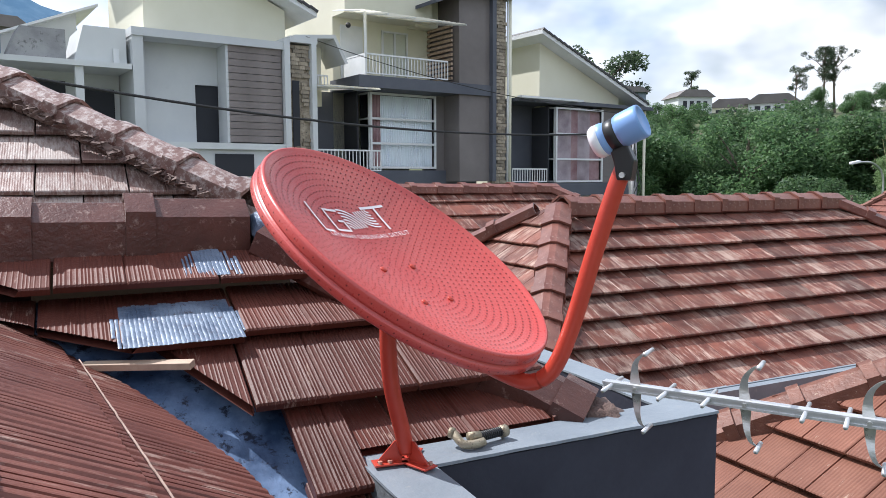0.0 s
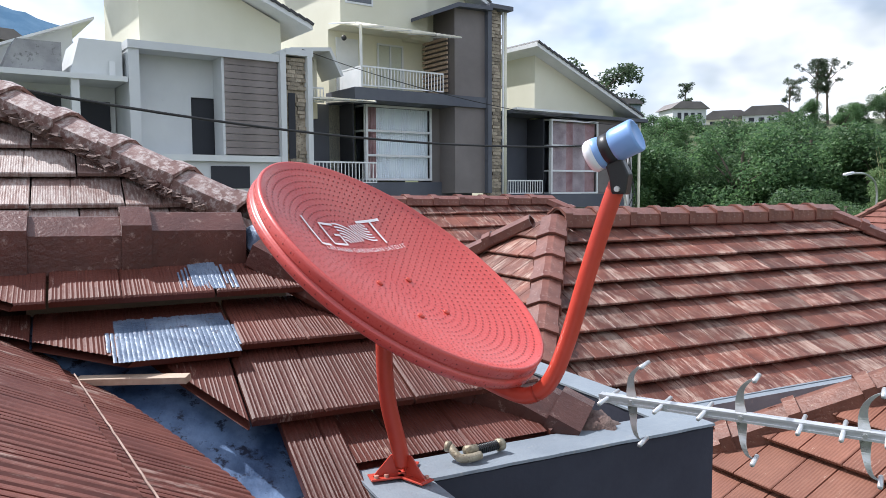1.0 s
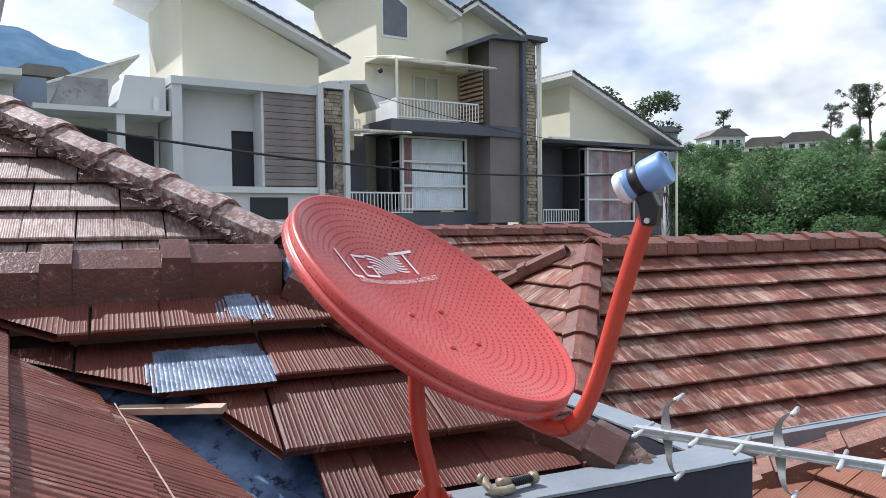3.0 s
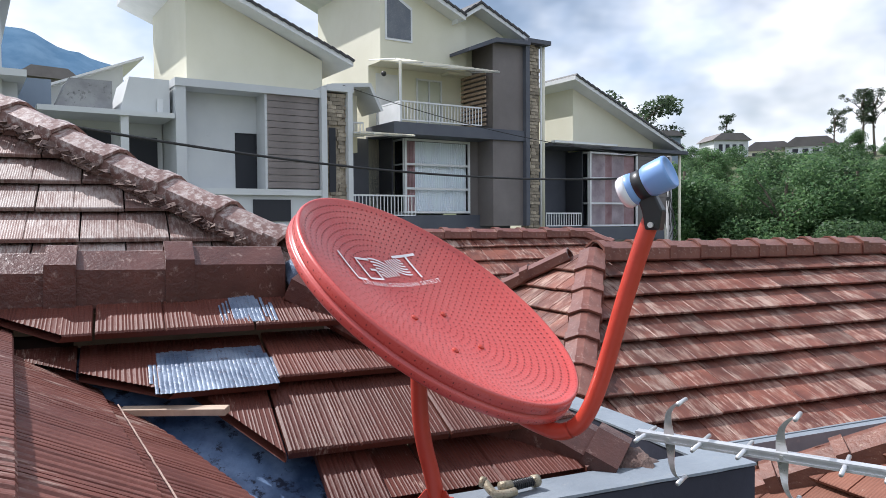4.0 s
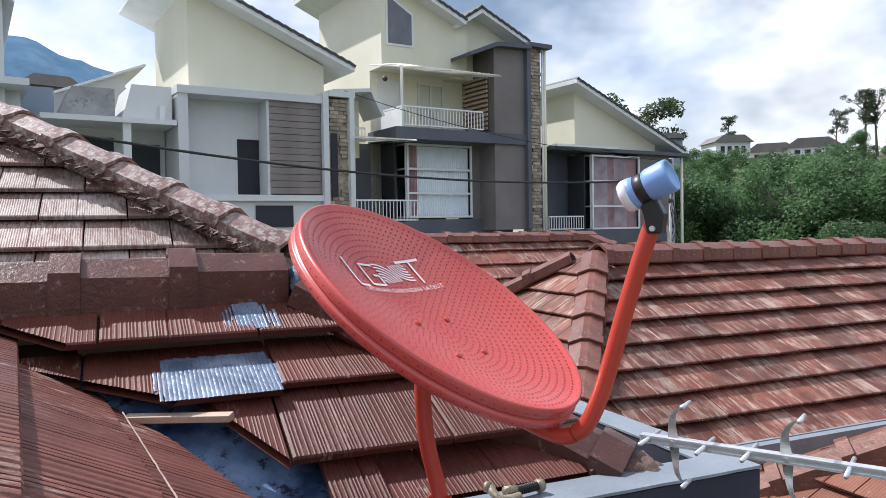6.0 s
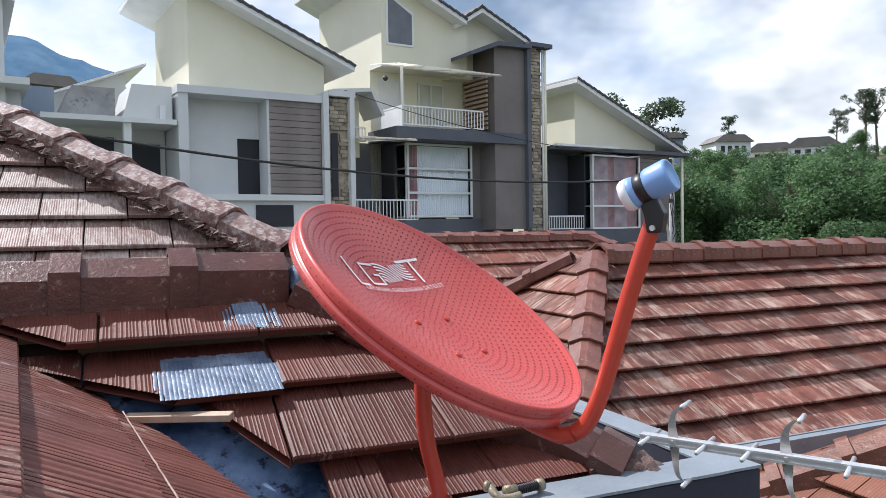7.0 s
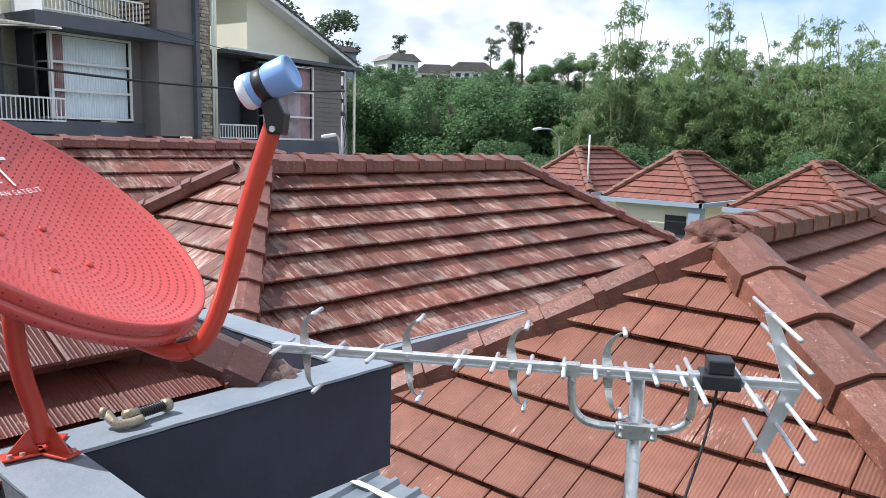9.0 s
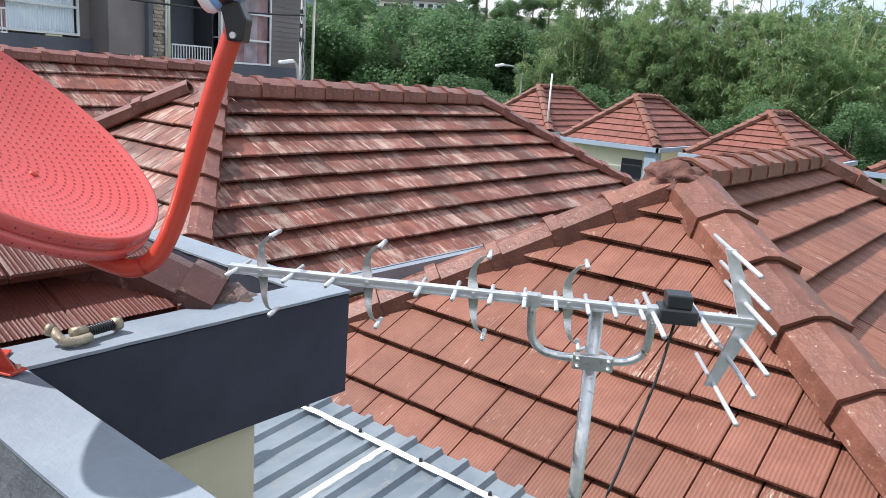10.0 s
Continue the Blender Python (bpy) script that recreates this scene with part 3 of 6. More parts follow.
# silver flashing in the valley
# near-black slab added to paint the shade in the valley's upper gap
slope_slab(own, [(-1.2, 1.75, 4.075), (-0.1, 1.75, 4.075), (-0.1, 2.04, 4.243), (-1.2, 2.04, 4.243)], DECK, thick=0.012, name="dark_underlay")
bm = bmesh.new()
rows_v = []
for i in range(25):
    t = i / 24
    c = Vector((-0.62 + 1.25 * t, 2.335 - 1.25 * t, 0))
    c.z = 4.131 - 0.58 * c.x - 0.062
    side = Vector((0.7071, 0.7071, 0))
    rows_v.append([bm.verts.new(c + side * s + Vector((0, 0, (0.41 if s > 0 else 0.3) * abs(s) - (min(0.07, -s) if s < 0 else 0) + 0.004 * noise.noise((s * 30, t * 30, 1))))) for s in (-0.5, -0.22, -0.1, 0.0, 0.07, 0.16, 0.34)])
for a, b in zip(rows_v, rows_v[1:]):
    for k in range(6):
        bm.faces.new((a[k], a[k + 1], b[k + 1], b[k]))
for co, no in (((0.465, 0, 0), (1, 0, 0)), ((0, 1.97, 0), (0, 1, 0)), ((-0.42, 0, 0), (-1, 0, 0)), ((0, 0.85, 0), (0, -1, 0))):
    bmesh.ops.bisect_plane(bm, geom=list(bm.verts) + list(bm.edges) + list(bm.faces), plane_co=co, plane_no=no, clear_outer=True)
part("valley_flashing", bm, FLASH, own, "blue-silver metal valley flashing, stained", smooth=True)


def seal_patch(parent, o, uphill, slope, u0, u1, v0, v1, seed, lift=0.055, tilt=0.11, fray=0.05):
    """A thin coat of silver sealant brushed over the ribs of a slope: solid in the middle, streaky at its ends."""
    a = math.atan(slope)
    vh = Vector((uphill[0], uphill[1], 0)).normalized()
    U = Vector((vh.y, -vh.x, 0))
    V = vh * math.cos(a) + Vector((0, 0, math.sin(a)))
    m = basis(Vector(o), U, V, U.cross(V))
    rnd = random.Random(seed)
    bm = bmesh.new()
    p = 0.0098
    n = int((u1 - u0) / p)
    for i in range(n):
        u = u0 + p * i
        edge = min(i, n - 1 - i) * p
        if edge < fray and rnd.random() > 0.35 + 0.65 * edge / fray:
            continue
        wide = p * (1.0 if edge > fray else rnd.uniform(0.45, 0.9))
        top = v1 - (rnd.uniform(0, 0.4) * (v1 - v0) if edge < fray else rnd.uniform(0, 0.008))
        low = v0 + (rnd.uniform(0, 0.5) * (v1 - v0) if edge < fray and rnd.random() < 0.6 else 0.001 + 0.004 * abs(noise.noise((u * 30, seed, 7))))
        prev = None
        for j in range(13):
            v = low + (top - low) * j / 12
            z = lift - tilt * (v - v0)
            cur = [bm.verts.new((u + wide * f + 0.0008 * noise.noise((v * 40, u * 90, seed)), v, z + h + 0.0007 * noise.noise((u * 60 + f, v * 50, seed)))) for f, h in ((0.0, -0.0001), (0.3, 0.0009), (0.6, 0.0008), (1.0, -0.0001))]
            if prev:
                for k in range(3):
                    bm.faces.new((prev[k], prev[k + 1], cur[k + 1], cur[k]))
            prev = cur
    part("sealant_patch", bm, SEAL, parent, "streaked silver sealant coat", smooth=True, m=m)


def on_a(x, y):
    return (x, y, 4.027 + S_A * (y - 1.505))


seal_patch(own, on_a(0, 1.682), (0, 1), S_A, 0.06, 0.345, 0.002, 0.21, 1, lift=0.0222, tilt=0.255, fray=0.018)
seal_patch(own, on_a(0, 1.90), (0, 1), S_A, 0.215, 0.385, -0.02, 0.13, 2, lift=0.0262, tilt=0.18, fray=0.04)
bm = bmesh.new()
bmesh.ops.create_icosphere(bm, subdivisions=3, radius=1.0)
for v in bm.verts:
    v.co = Vector((v.co.x * 0.062, v.co.y * 0.07, v.co.z * 0.06)) * (1 + 0.25 * noise.noise(v.co * 2.2))
part("mortar_joint", bm, SEAL, own, "silver-coated mortar lump", smooth=True, m=pose(0.485, 2.05, 4.372))
bm = bmesh.new()
bmesh.ops.create_icosphere(bm, subdivisions=3, radius=1.0)
for v in bm.verts:
    v.co = Vector((v.co.x * 0.075, v.co.y * 0.09, v.co.z * 0.06)) * (1 + 0.35 * noise.noise(v.co * 3.1))
part("mortar_end", bm, MORTAR, own, "crumbling mortar at the hip end", smooth=True, m=pose(1.10, 1.425, 3.91))

# ---- hip roof beyond the near ridge ----
hip = thing("roof_hip", "brown tile hip roof with pale sky sheen in its colour", "roof", kind="structure")
tiled(hip, (0, 2.915, 4.443 - 0.66 * 0.615), (0, 1), 0.66, -2.6, 1.6, 14, 0.205, [((0.66, 3.5), (-0.62, 4.62), (-2, 3))], TILE_D, 11, step=0.27)
caps(hip, (0.74, 3.42, 4.475), (-1.85, 5.70, 5.95), 0.335, 0.115, 0.07, CAP_D, 12)
slope_slab(hip, [(0.66, 3.5, 4.40), (-1.85, 5.70, 5.85), (1.2, 6.0, 3.4), (1.5, 3.3, 3.9)], DECK)
bm = bmesh.new()
for i in range(260):
    t = random.random()
    p = Vector((0.63, 3.46, 4.47)).lerp(Vector((-1.85, 5.63, 5.9)), t)
    r = bmesh.ops.create_icosphere(bm, subdivisions=1, radius=0.012 + 0.016 * random.random() ** 2)
    for v in r["verts"]:
        v.co = Vector((v.co.x * 1.5, v.co.y * 1.5, v.co.z * 0.7)) * (1 + 0.5 * noise.noise(v.co * 60 + p)) + p + Vector((-0.085, -0.065, -0.045)) + Vector((random.uniform(-0.035, 0.01), random.uniform(-0.03, 0.01), random.uniform(-0.02, 0.01)))
part("mortar_bed", bm, MORTAR, hip, "rough mortar bed under the hip tiles")

# ---- roof across the gap ----
far = thing("roof_across", "weathered red-brown tile hip roof with worn tiles", "roof", kind="structure")
HL_A, HL_B = (3.62, 5.2), (2.20, 3.42)
HR_A, HR_B = (6.95, 5.2), (8.85, 3.48)
HB_A, HB_B = (3.62, 5.45), (1.9, 7.2)
tiled(far, (0, 3.485, 4.25 - 0.66 * 1.715), (0, 1), 0.66, 1.8, 9.4, 8, 0.205, [(HL_A, HL_B, (5, 4)), (HR_A, HR_B, (5, 4))], TILE_R, 21, step=0.4, lift=0.05)
tiled(far, (2.20, 0, 4.25 - 0.80 * 1.42), (1, 0), 0.80, -7.4, -3.3, 8, 0.178, [(HL_A, HL_B, (2, 5)), (HB_A, HB_B, (2, 5))], TILE_R, 22, step=0.1)
caps(far, (3.66, 5.2, 4.345), (7.05, 5.2, 4.345), 0.335, 0.125, 0.085, CAP, 23, collar=0.06)
caps(far, (2.22, 3.42, 3.18), (3.58, 5.14, 4.30), 0.29, 0.11, 0.06, CAP, 24)
caps(far, (8.85, 3.48, 3.18), (7.05, 5.12, 4.30), 0.33, 0.10, 0.055, CAP, 25)
caps(far, (1.95, 7.15, 3.14), (3.56, 5.52, 4.29), 0.4, 0.11, 0.06, CAP, 26)
slope_slab(far, [(3.62, 5.2, 4.18), (6.95, 5.2, 4.18), (8.9, 7.2, 3.06), (1.9, 7.2, 3.06)], DECK)
tiled(far, (0, 7.15, 3.08), (0, -1), 0.60, -9.0, -1.9, 8, 0.244, [(HB_A, HB_B, (5, 6)), ((6.95, 5.2), (8.9, 7.2), (5, 6))], TILE_R, 27)
slope_slab(far, [(6.95, 5.2, 4.22), (8.85, 3.48, 3.1), (8.9, 7.2, 3.1)], DECK)
box_part("house_wall", BEIGE, far, 2.6, 8.4, 3.75, 6.9, 0.0, 3.05)

mid = thing("roof_behind", "red-brown tile roof behind the dish", "roof", kind="structure")
tiled(mid, (0, 6.9, 4.36 - 0.62 * 2.1), (0, 1), 0.62, 1.4, 8.4, 8, 0.2625, [((6.1, 9.0), (8.2, 6.9), (4, 8))], TILE_R, 31, width=0.42)
caps(mid, (2.0, 9.0, 4.45), (6.2, 9.0, 4.43), 0.4, 0.13, 0.07, CAP, 32)
caps(mid, (8.2, 6.9, 3.12), (6.15, 8.95, 4.42), 0.4, 0.12, 0.06, CAP, 33)
slope_slab(mid, [(1.5, 9.0, 4.33), (6.1, 9.0, 4.33), (8.2, 11.0, 3.0), (1.5, 11.0, 3.0)], DECK)
box_part("house_wall", BEIGE, mid, 1.6, 7.6, 7.4, 10.6, 0.0, 2.95)

# ---- bright roof on the other side of the wall ----
bright = thing("roof_bright", "matt red-brown tile roof with broad hip tiles", "roof", kind="structure")
AP = (3.96, 1.56)
AQ = (4.03, 1.48)
BR = (3.01, 0.28)
tiled(bright, (2.095, 0, 4.0 - 0.66 * 1.865), (1, 0), 0.66, -3.6, 1.2, 9, 0.2055, [(AP, (2.4, 3.12), (2, 1)), (AQ, BR, (2.5, 1.4))], TILE_B, 41, step=0.3, gap=0.018, lift=0.044)
tiled(bright, (0, -0.56, 4.0 - 0.56 * 2.12), (0, 1), 0.56, 1.6, 9.6, 9, 0.2355, [(AQ, BR, (5, 0)), ((6.75, 1.56), (8.9, -0.7), (5, 0))], TILE_B, 42, step=0.15, rib=0.033, comb=0.004, lift=0.056)
caps(bright, (2.42, 3.10, 3.03), (3.92, 1.60, 4.06), 0.34, 0.115, 0.10, CAP_B, 43, collar=0.05, edge=0.42)
caps(bright, (2.285, -0.51, 3.10), (3.975, 1.45, 4.08), 0.38, 0.15, 0.085, CAP_B, 44, collar=0.06)
caps(bright, (4.1, 1.56, 4.12), (6.8, 1.56, 4.12), 0.33, 0.14, 0.075, CAP_B, 45, collar=0.06)
caps(bright, (8.9, -0.7, 2.8), (6.8, 1.5, 4.08), 0.35, 0.13, 0.07, CAP_B, 46)
slope_slab(bright, [(3.96, 1.56, 3.93), (6.75, 1.56, 3.93), (8.6, 3.3, 2.90), (2.4, 3.2, 2.90)], DECK)
tiled(bright, (0, 3.25, 2.98), (0, -1), 0.60, -9.0, -2.2, 7, 0.2415, [(AP, (2.4, 3.12), (5, 3)), ((6.75, 1.56), (8.6, 3.3), (5, 3))], TILE_B, 47)
bm = bmesh.new()
bmesh.ops.create_icosphere(bm, subdivisions=4, radius=1.0)
for v in bm.verts:
    v.co = Vector((v.co.x * 0.15, v.co.y * 0.16, v.co.z * 0.10)) * (1 + 0.35 * noise.noise(v.co * 2.4) + 0.10 * noise.noise(v.co * 9.0))
part("apex_mortar", bm, APEX, bright, "rough brown mortar lump where the hips meet", smooth=True, m=pose(3.98, 1.56, 4.01))
bm = bmesh.new()
add_box(bm, 2.0, 9.0, 3.34, 3.40, 3.06, 3.17)
add_box(bm, 2.0, 9.0, 3.40, 3.50, 3.04, 3.08)
add_box(bm, 2.0, 9.0, 3.47, 3.50, 3.06, 3.15)
gut = new("gutter", finish(bm, "gutter", WALL_TOP))
tagged(gut, "light grey rain gutter between two roofs", "gutter", kind="structure")

# ---- parapet wall round the dish ----
wall = thing("wall_parapet", "slate grey parapet beam with light grey top", "wall", kind="structure")
bm = bmesh.new()
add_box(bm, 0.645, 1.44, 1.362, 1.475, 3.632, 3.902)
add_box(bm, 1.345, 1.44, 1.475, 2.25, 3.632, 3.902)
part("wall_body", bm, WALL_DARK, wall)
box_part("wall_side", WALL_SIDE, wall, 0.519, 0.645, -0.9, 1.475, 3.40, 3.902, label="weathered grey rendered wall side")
bm = bmesh.new()


def top_strip(bm, x0, x1, y0, y1, z):
    """A coat of paint on a wall's top, with an uneven edge."""
    n = 40
    along_x = (x1 - x0) > (y1 - y0)
    rows_t = []
    for i in range(n + 1):
        t = i / n
        e0, e1 = 0.004 * noise.noise((t * 14, x0, 1)), 0.004 * noise.noise((t * 14, y1, 2))
        if along_x:
            x = x0 + (x1 - x0) * t
            rows_t.append([(x, y0 + e0 - 0.002, z - 0.006), (x, y0 + e0 * 0.5, z), (x, y1 + e1 * 0.5, z), (x, y1 + e1, z - 0.006)])
        else:
            y = y0 + (y1 - y0) * t
            rows_t.append([(x1 + e0 + 0.002, y, z - 0.006), (x1 + e0 * 0.5, y, z), (x0 + e1 * 0.5, y, z), (x0 + e1, y, z - 0.006)])
    vv = [[bm.verts.new(Vector(p) + Vector((0, 0, 0.0004 * noise.noise(Vector(p) * 12)))) for p in r] for r in rows_t]
    for a, b in zip(vv, vv[1:]):
        for k in range(3):
            bm.faces.new((a[k], a[k + 1], b[k + 1], b[k]))


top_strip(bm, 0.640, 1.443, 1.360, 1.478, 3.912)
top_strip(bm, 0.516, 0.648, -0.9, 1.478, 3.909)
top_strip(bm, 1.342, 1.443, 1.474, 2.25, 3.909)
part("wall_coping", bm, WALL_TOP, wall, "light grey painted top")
bm = bmesh.new()
add_box(bm, 0.66, 1.165, 1.385, 1.465, 0.0, 3.63)
part("wall_below", bm, BEIGE, wall, "beige plastered wall below the beam")
box_part("roof_floor", H_CONC, wall, -1.5, 0.51, -1.5, 0.85, 3.2, 3.34)


def house_box(name, mat, x0, x1, y0, y1, z0, z1, label):
    bm = bmesh.new()
    add_box(bm, x0, x1, y0, y1, z0, z1)
    return tagged(new(name, finish(bm, name, mat)), label, "wall", kind="structure")


house_box("wall_own", BEIGE, -3.0, 0.50, 0.9, 2.9, 0.0, 3.6, "beige plastered wall of the near house")
house_box("wall_next", BEIGE, 2.75, 8.6, -0.2, 3.0, 0.0, 2.9, "beige plastered wall of the next house")

# ---- corrugated zinc sheet roof ----
zinc = thing("roof_zinc", "grey trapezoidal zinc sheet roof", "roof", kind="structure")


def zinc_sheet(y0, y1, seed):
    bm = bmesh.new()
    x0, x1, z0, z1 = 0.9, 2.30, 2.83, 3.005
    prof, y = [], y0
    while y < y1 - 0.01:
        prof += [(y, 0), (y + 0.07, 0), (y + 0.082, 0.022), (y + 0.105, 0.022), (y + 0.117, 0)]
        y += 0.13
    prof.append((y1, 0))
    a = [bm.verts.new((x0, p, z0 + h)) for p, h in prof]
    b = [bm.verts.new((x1 + 0.012 * noise.noise((p * 3, seed, 0)), p, z1 + h)) for p, h in prof]
    for k in range(len(prof) - 1):
        bm.faces.new((a[k], a[k + 1], b[k + 1], b[k]))
    ob = part("zinc_sheet", bm, SHEET, zinc)
    so = ob.modifiers.new("thickness", "SOLIDIFY")
    so.thickness = 0.002


zinc_sheet(-0.6, 1.0, 1)
zinc_sheet(0.95, 2.5, 2)


def ragged_strip(parent, a, b, width, seed):
    a, b = Vector(a), Vector(b)
    d = (b - a).normalized()
    s = Vector((0, 0, 1)).cross(d).normalized()
    bm = bmesh.new()
    n = 50
    prev = None
    for i in range(n + 1):
        p = a.lerp(b, i / n)
        e0, e1 = width * (0.5 + 0.25 * noise.noise((i * 0.6, seed, 0))), width * (0.5 + 0.25 * noise.noise((i * 0.6, seed, 5)))
        cur = [bm.verts.new(p + s * -e0), bm.verts.new(p + s * -e0 * 0.6 + Vector((0, 0, 0.006))), bm.verts.new(p + s * e1 * 0.6 + Vector((0, 0, 0.006))), bm.verts.new(p + s * e1)]
        if prev:
            for k in range(3):
                bm.faces.new((prev[k], prev[k + 1], cur[k + 1], cur[k]))
        prev = cur
    part("sealing_strip", bm, WHITE_STRIP, parent, "white sealing strip with screws", smooth=True)


ragged_strip(zinc, (2.17, -0.6, 3.012), (2.17, 2.5, 3.012), 0.035, 1)
ragged_strip(zinc, (2.17, 1.86, 3.012), (0.9, 1.86, 2.86), 0.03, 2)
for i in range(9):
    bm = bmesh.new()
    bmesh.ops.create_cone(bm, cap_ends=True, segments=8, radius1=0.009, radius2=0.006, depth=0.012)
    part("screw", bm, BLACK, zinc, m=pose(2.17, -0.3 + 0.33 * i, 3.026))

# ---- satellite dish ----
R_D = Matrix(((0.80185, -0.47020, 0.36871), (0.59665, 0.66340, -0.45156), (-0.03227, 0.58208, 0.81249)))
C_D = Vector((0.58365, 1.33626, 4.37377))
M_D = Matrix.Translation(C_D) @ R_D.to_4x4()
dish = thing("satellite_dish", "red perforated satellite dish on a bent steel post", "satellite dish", M_D)
A_D, B_D, DEEP = 0.292, 0.317, 0.058


def dish_z(x, y):
    return DEEP * ((x / A_D) ** 2 + (y / B_D) ** 2 - 1)


bm = bmesh.new()
rings = []
for i in range(15):
    r = max(0.001, i / 14)
    rings.append([bm.verts.new((A_D * r * math.cos(t), B_D * r * math.sin(t), dish_z(A_D * r * math.cos(t), B_D * r * math.sin(t)))) for t in [2 * math.pi * k / 96 for k in range(96)]])
lip = [(1.010, 0.004), (1.024, 0.003), (1.031, -0.002), (1.031, -0.015), (1.029, -0.017), (1.018, -0.0185), (1.018, -0.0215), (1.038, -0.023), (1.041, -0.025), (1.041, -0.036), (1.030, -0.039), (0.985, -0.03)]
for s, z in lip:
    rings.append([bm.verts.new((A_D * s * math.cos(t), B_D * s * math.sin(t), z)) for t in [2 * math.pi * k / 96 for k in range(96)]])
for i in range(13, -1, -1):
    r = max(0.001, i / 14) * 0.985
    rings.append([bm.verts.new((A_D * r * math.cos(t), B_D * r * math.sin(t), dish_z(A_D * r * math.cos(t), B_D * r * math.sin(t)) - 0.006)) for t in [2 * math.pi * k / 96 for k in range(96)]])
for a, b in zip(rings, rings[1:]):
    for k in range(96):
        bm.faces.new((a[k], a[(k + 1) % 96], b[(k + 1) % 96], b[k]))
part("reflector", bm, RED, dish, "red enamelled perforated steel reflector", smooth=True)


def flat_marks(spots, lift, r, sides=5, bolt=False):
    verts, faces = [], []
    for x, y in spots:
        n0 = len(verts)
        for k in range(sides):
            t = 2 * math.pi * k / sides
            px, py = x + r * math.cos(t), y + r * math.sin(t)
            verts.append((px, py, dish_z(px, py) + lift))
        faces.append(tuple(range(n0, n0 + sides)))
    return verts, faces


spots = []
for i in range(1, 22):
    rr = i / 21.8
    n = max(6, int(rr * 2 * math.pi * 0.3 / 0.0138))
    for k in range(n):
        t = 2 * math.pi * (k + 0.5 * (i % 2)) / n
        spots.append((A_D * rr * math.cos(t), B_D * rr * math.sin(t)))
v_, f_ = flat_marks(spots, 0.0012, 0.0019, 6)
me = bpy.data.meshes.new("perforations")
me.from_pydata(v_, [], f_)
me.materials.append(HOLE)
ob = new("perforation_pattern", me)
ob.parent = dish
tagged(ob, "rows of fine dark perforations", kind="stuff")
# dark holes in the rim
verts, faces = [], []
for k in range(84):
    t = 2 * math.pi * k / 84
    d = 0.0019
    for zz in (-0.0305, -0.009):
        n0 = len(verts)
        s = 1.0425 if zz < -0.02 else 1.0322
        for a, b in ((-d, -0.0014), (d, -0.0014), (d, 0.0014), (-d, 0.0014)):
            ta = t + a / 0.6 + (0.02 if zz < -0.02 else 0)
            verts.append((A_D * s * math.cos(ta), B_D * s * math.sin(ta), zz + b))
        faces.append((n0, n0 + 1, n0 + 2, n0 + 3))
me = bpy.data.meshes.new("rim_slots")
me.from_pydata(verts, [], faces)
me.materials.append(HOLE)
ob = new("rim_slots", me)
ob.parent = dish
tagged(ob, "small dark slots round the rim", kind="stuff")
for x, y in ((-0.049, -0.004), (0.057, -0.008), (-0.050, -0.111), (0.044, -0.118)):
    bm = bmesh.new()
    bmesh.ops.create_uvsphere(bm, u_segments=12, v_segments=6, radius=0.0075)
    for v in bm.verts:
        v.co.z *= 0.5
    part("bolt", bm, RED_DARK, dish, smooth=True, m=pose(x, y, dish_z(x, y) + 0.001))


def on_dish(bm, pts, w):
    """A printed stroke on the dish's face."""
    pts = [Vector((LX + (x - LX) * 1.1, y - 0.05 * (x - LX), 0)) for x, y in pts]
    fine = []
    for a, b in zip(pts, pts[1:]):
        k = max(1, int((b - a).length / 0.008))
        fine += [a.lerp(b, i / k) for i in range(k)]
    fine.append(pts[-1])
    prev = None
    for i, p in enumerate(fine):
        d = (fine[min(i + 1, len(fine) - 1)] - fine[max(0, i - 1)]).normalized()
        s = Vector((-d.y, d.x, 0)) * w / 2
        cur = []
        for q in (p - s, p + s):
            cur.append(bm.verts.new((q.x, q.y, dish_z(q.x, q.y) + 0.0022)))
        if prev:
            bm.faces.new((prev[0], prev[1], cur[1], cur[0]))
        prev = cur


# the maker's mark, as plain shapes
def stroke(pts, w):
    bm = bmesh.new()
    on_dish(bm, pts, w)
    part("printed_stroke", bm, PRINT, dish, "white printed stroke of the maker's mark")


LX, LY, LH = -0.122, 0.106, 0.072
stroke([(LX, LY + LH), (LX, LY), (LX + 0.028, LY)], 0.006)
stroke([(LX + 0.085, LY + LH * 0.85), (LX + 0.045, LY + LH * 0.85), (LX + 0.045, LY + 0.006), (LX + 0.085, LY + 0.006), (LX + 0.085, LY + LH * 0.45), (LX + 0.068, LY + LH * 0.45)], 0.006)
for i in range(6):
    r = 0.008 + i * 0.0075
    stroke([(LX + 0.092 + r * math.cos(t) * 1.15, LY + 0.01 + r * math.sin(t) * 1.2) for t in [math.pi * (0.03 + 0.5 * k / 8) for k in range(9)]], 0.0042)
    stroke([(LX + 0.182 - r * math.cos(t) * 1.0, LY + LH * 0.9 - r * math.sin(t) * 1.1) for t in [math.pi * (0.03 + 0.5 * k / 8) for k in range(9)]], 0.0038)
stroke([(LX + 0.165, LY + LH * 0.95), (LX + 0.235, LY + LH * 0.95)], 0.007)
stroke([(LX + 0.205, LY + LH * 0.95), (LX + 0.205, LY + 0.004)], 0.006)


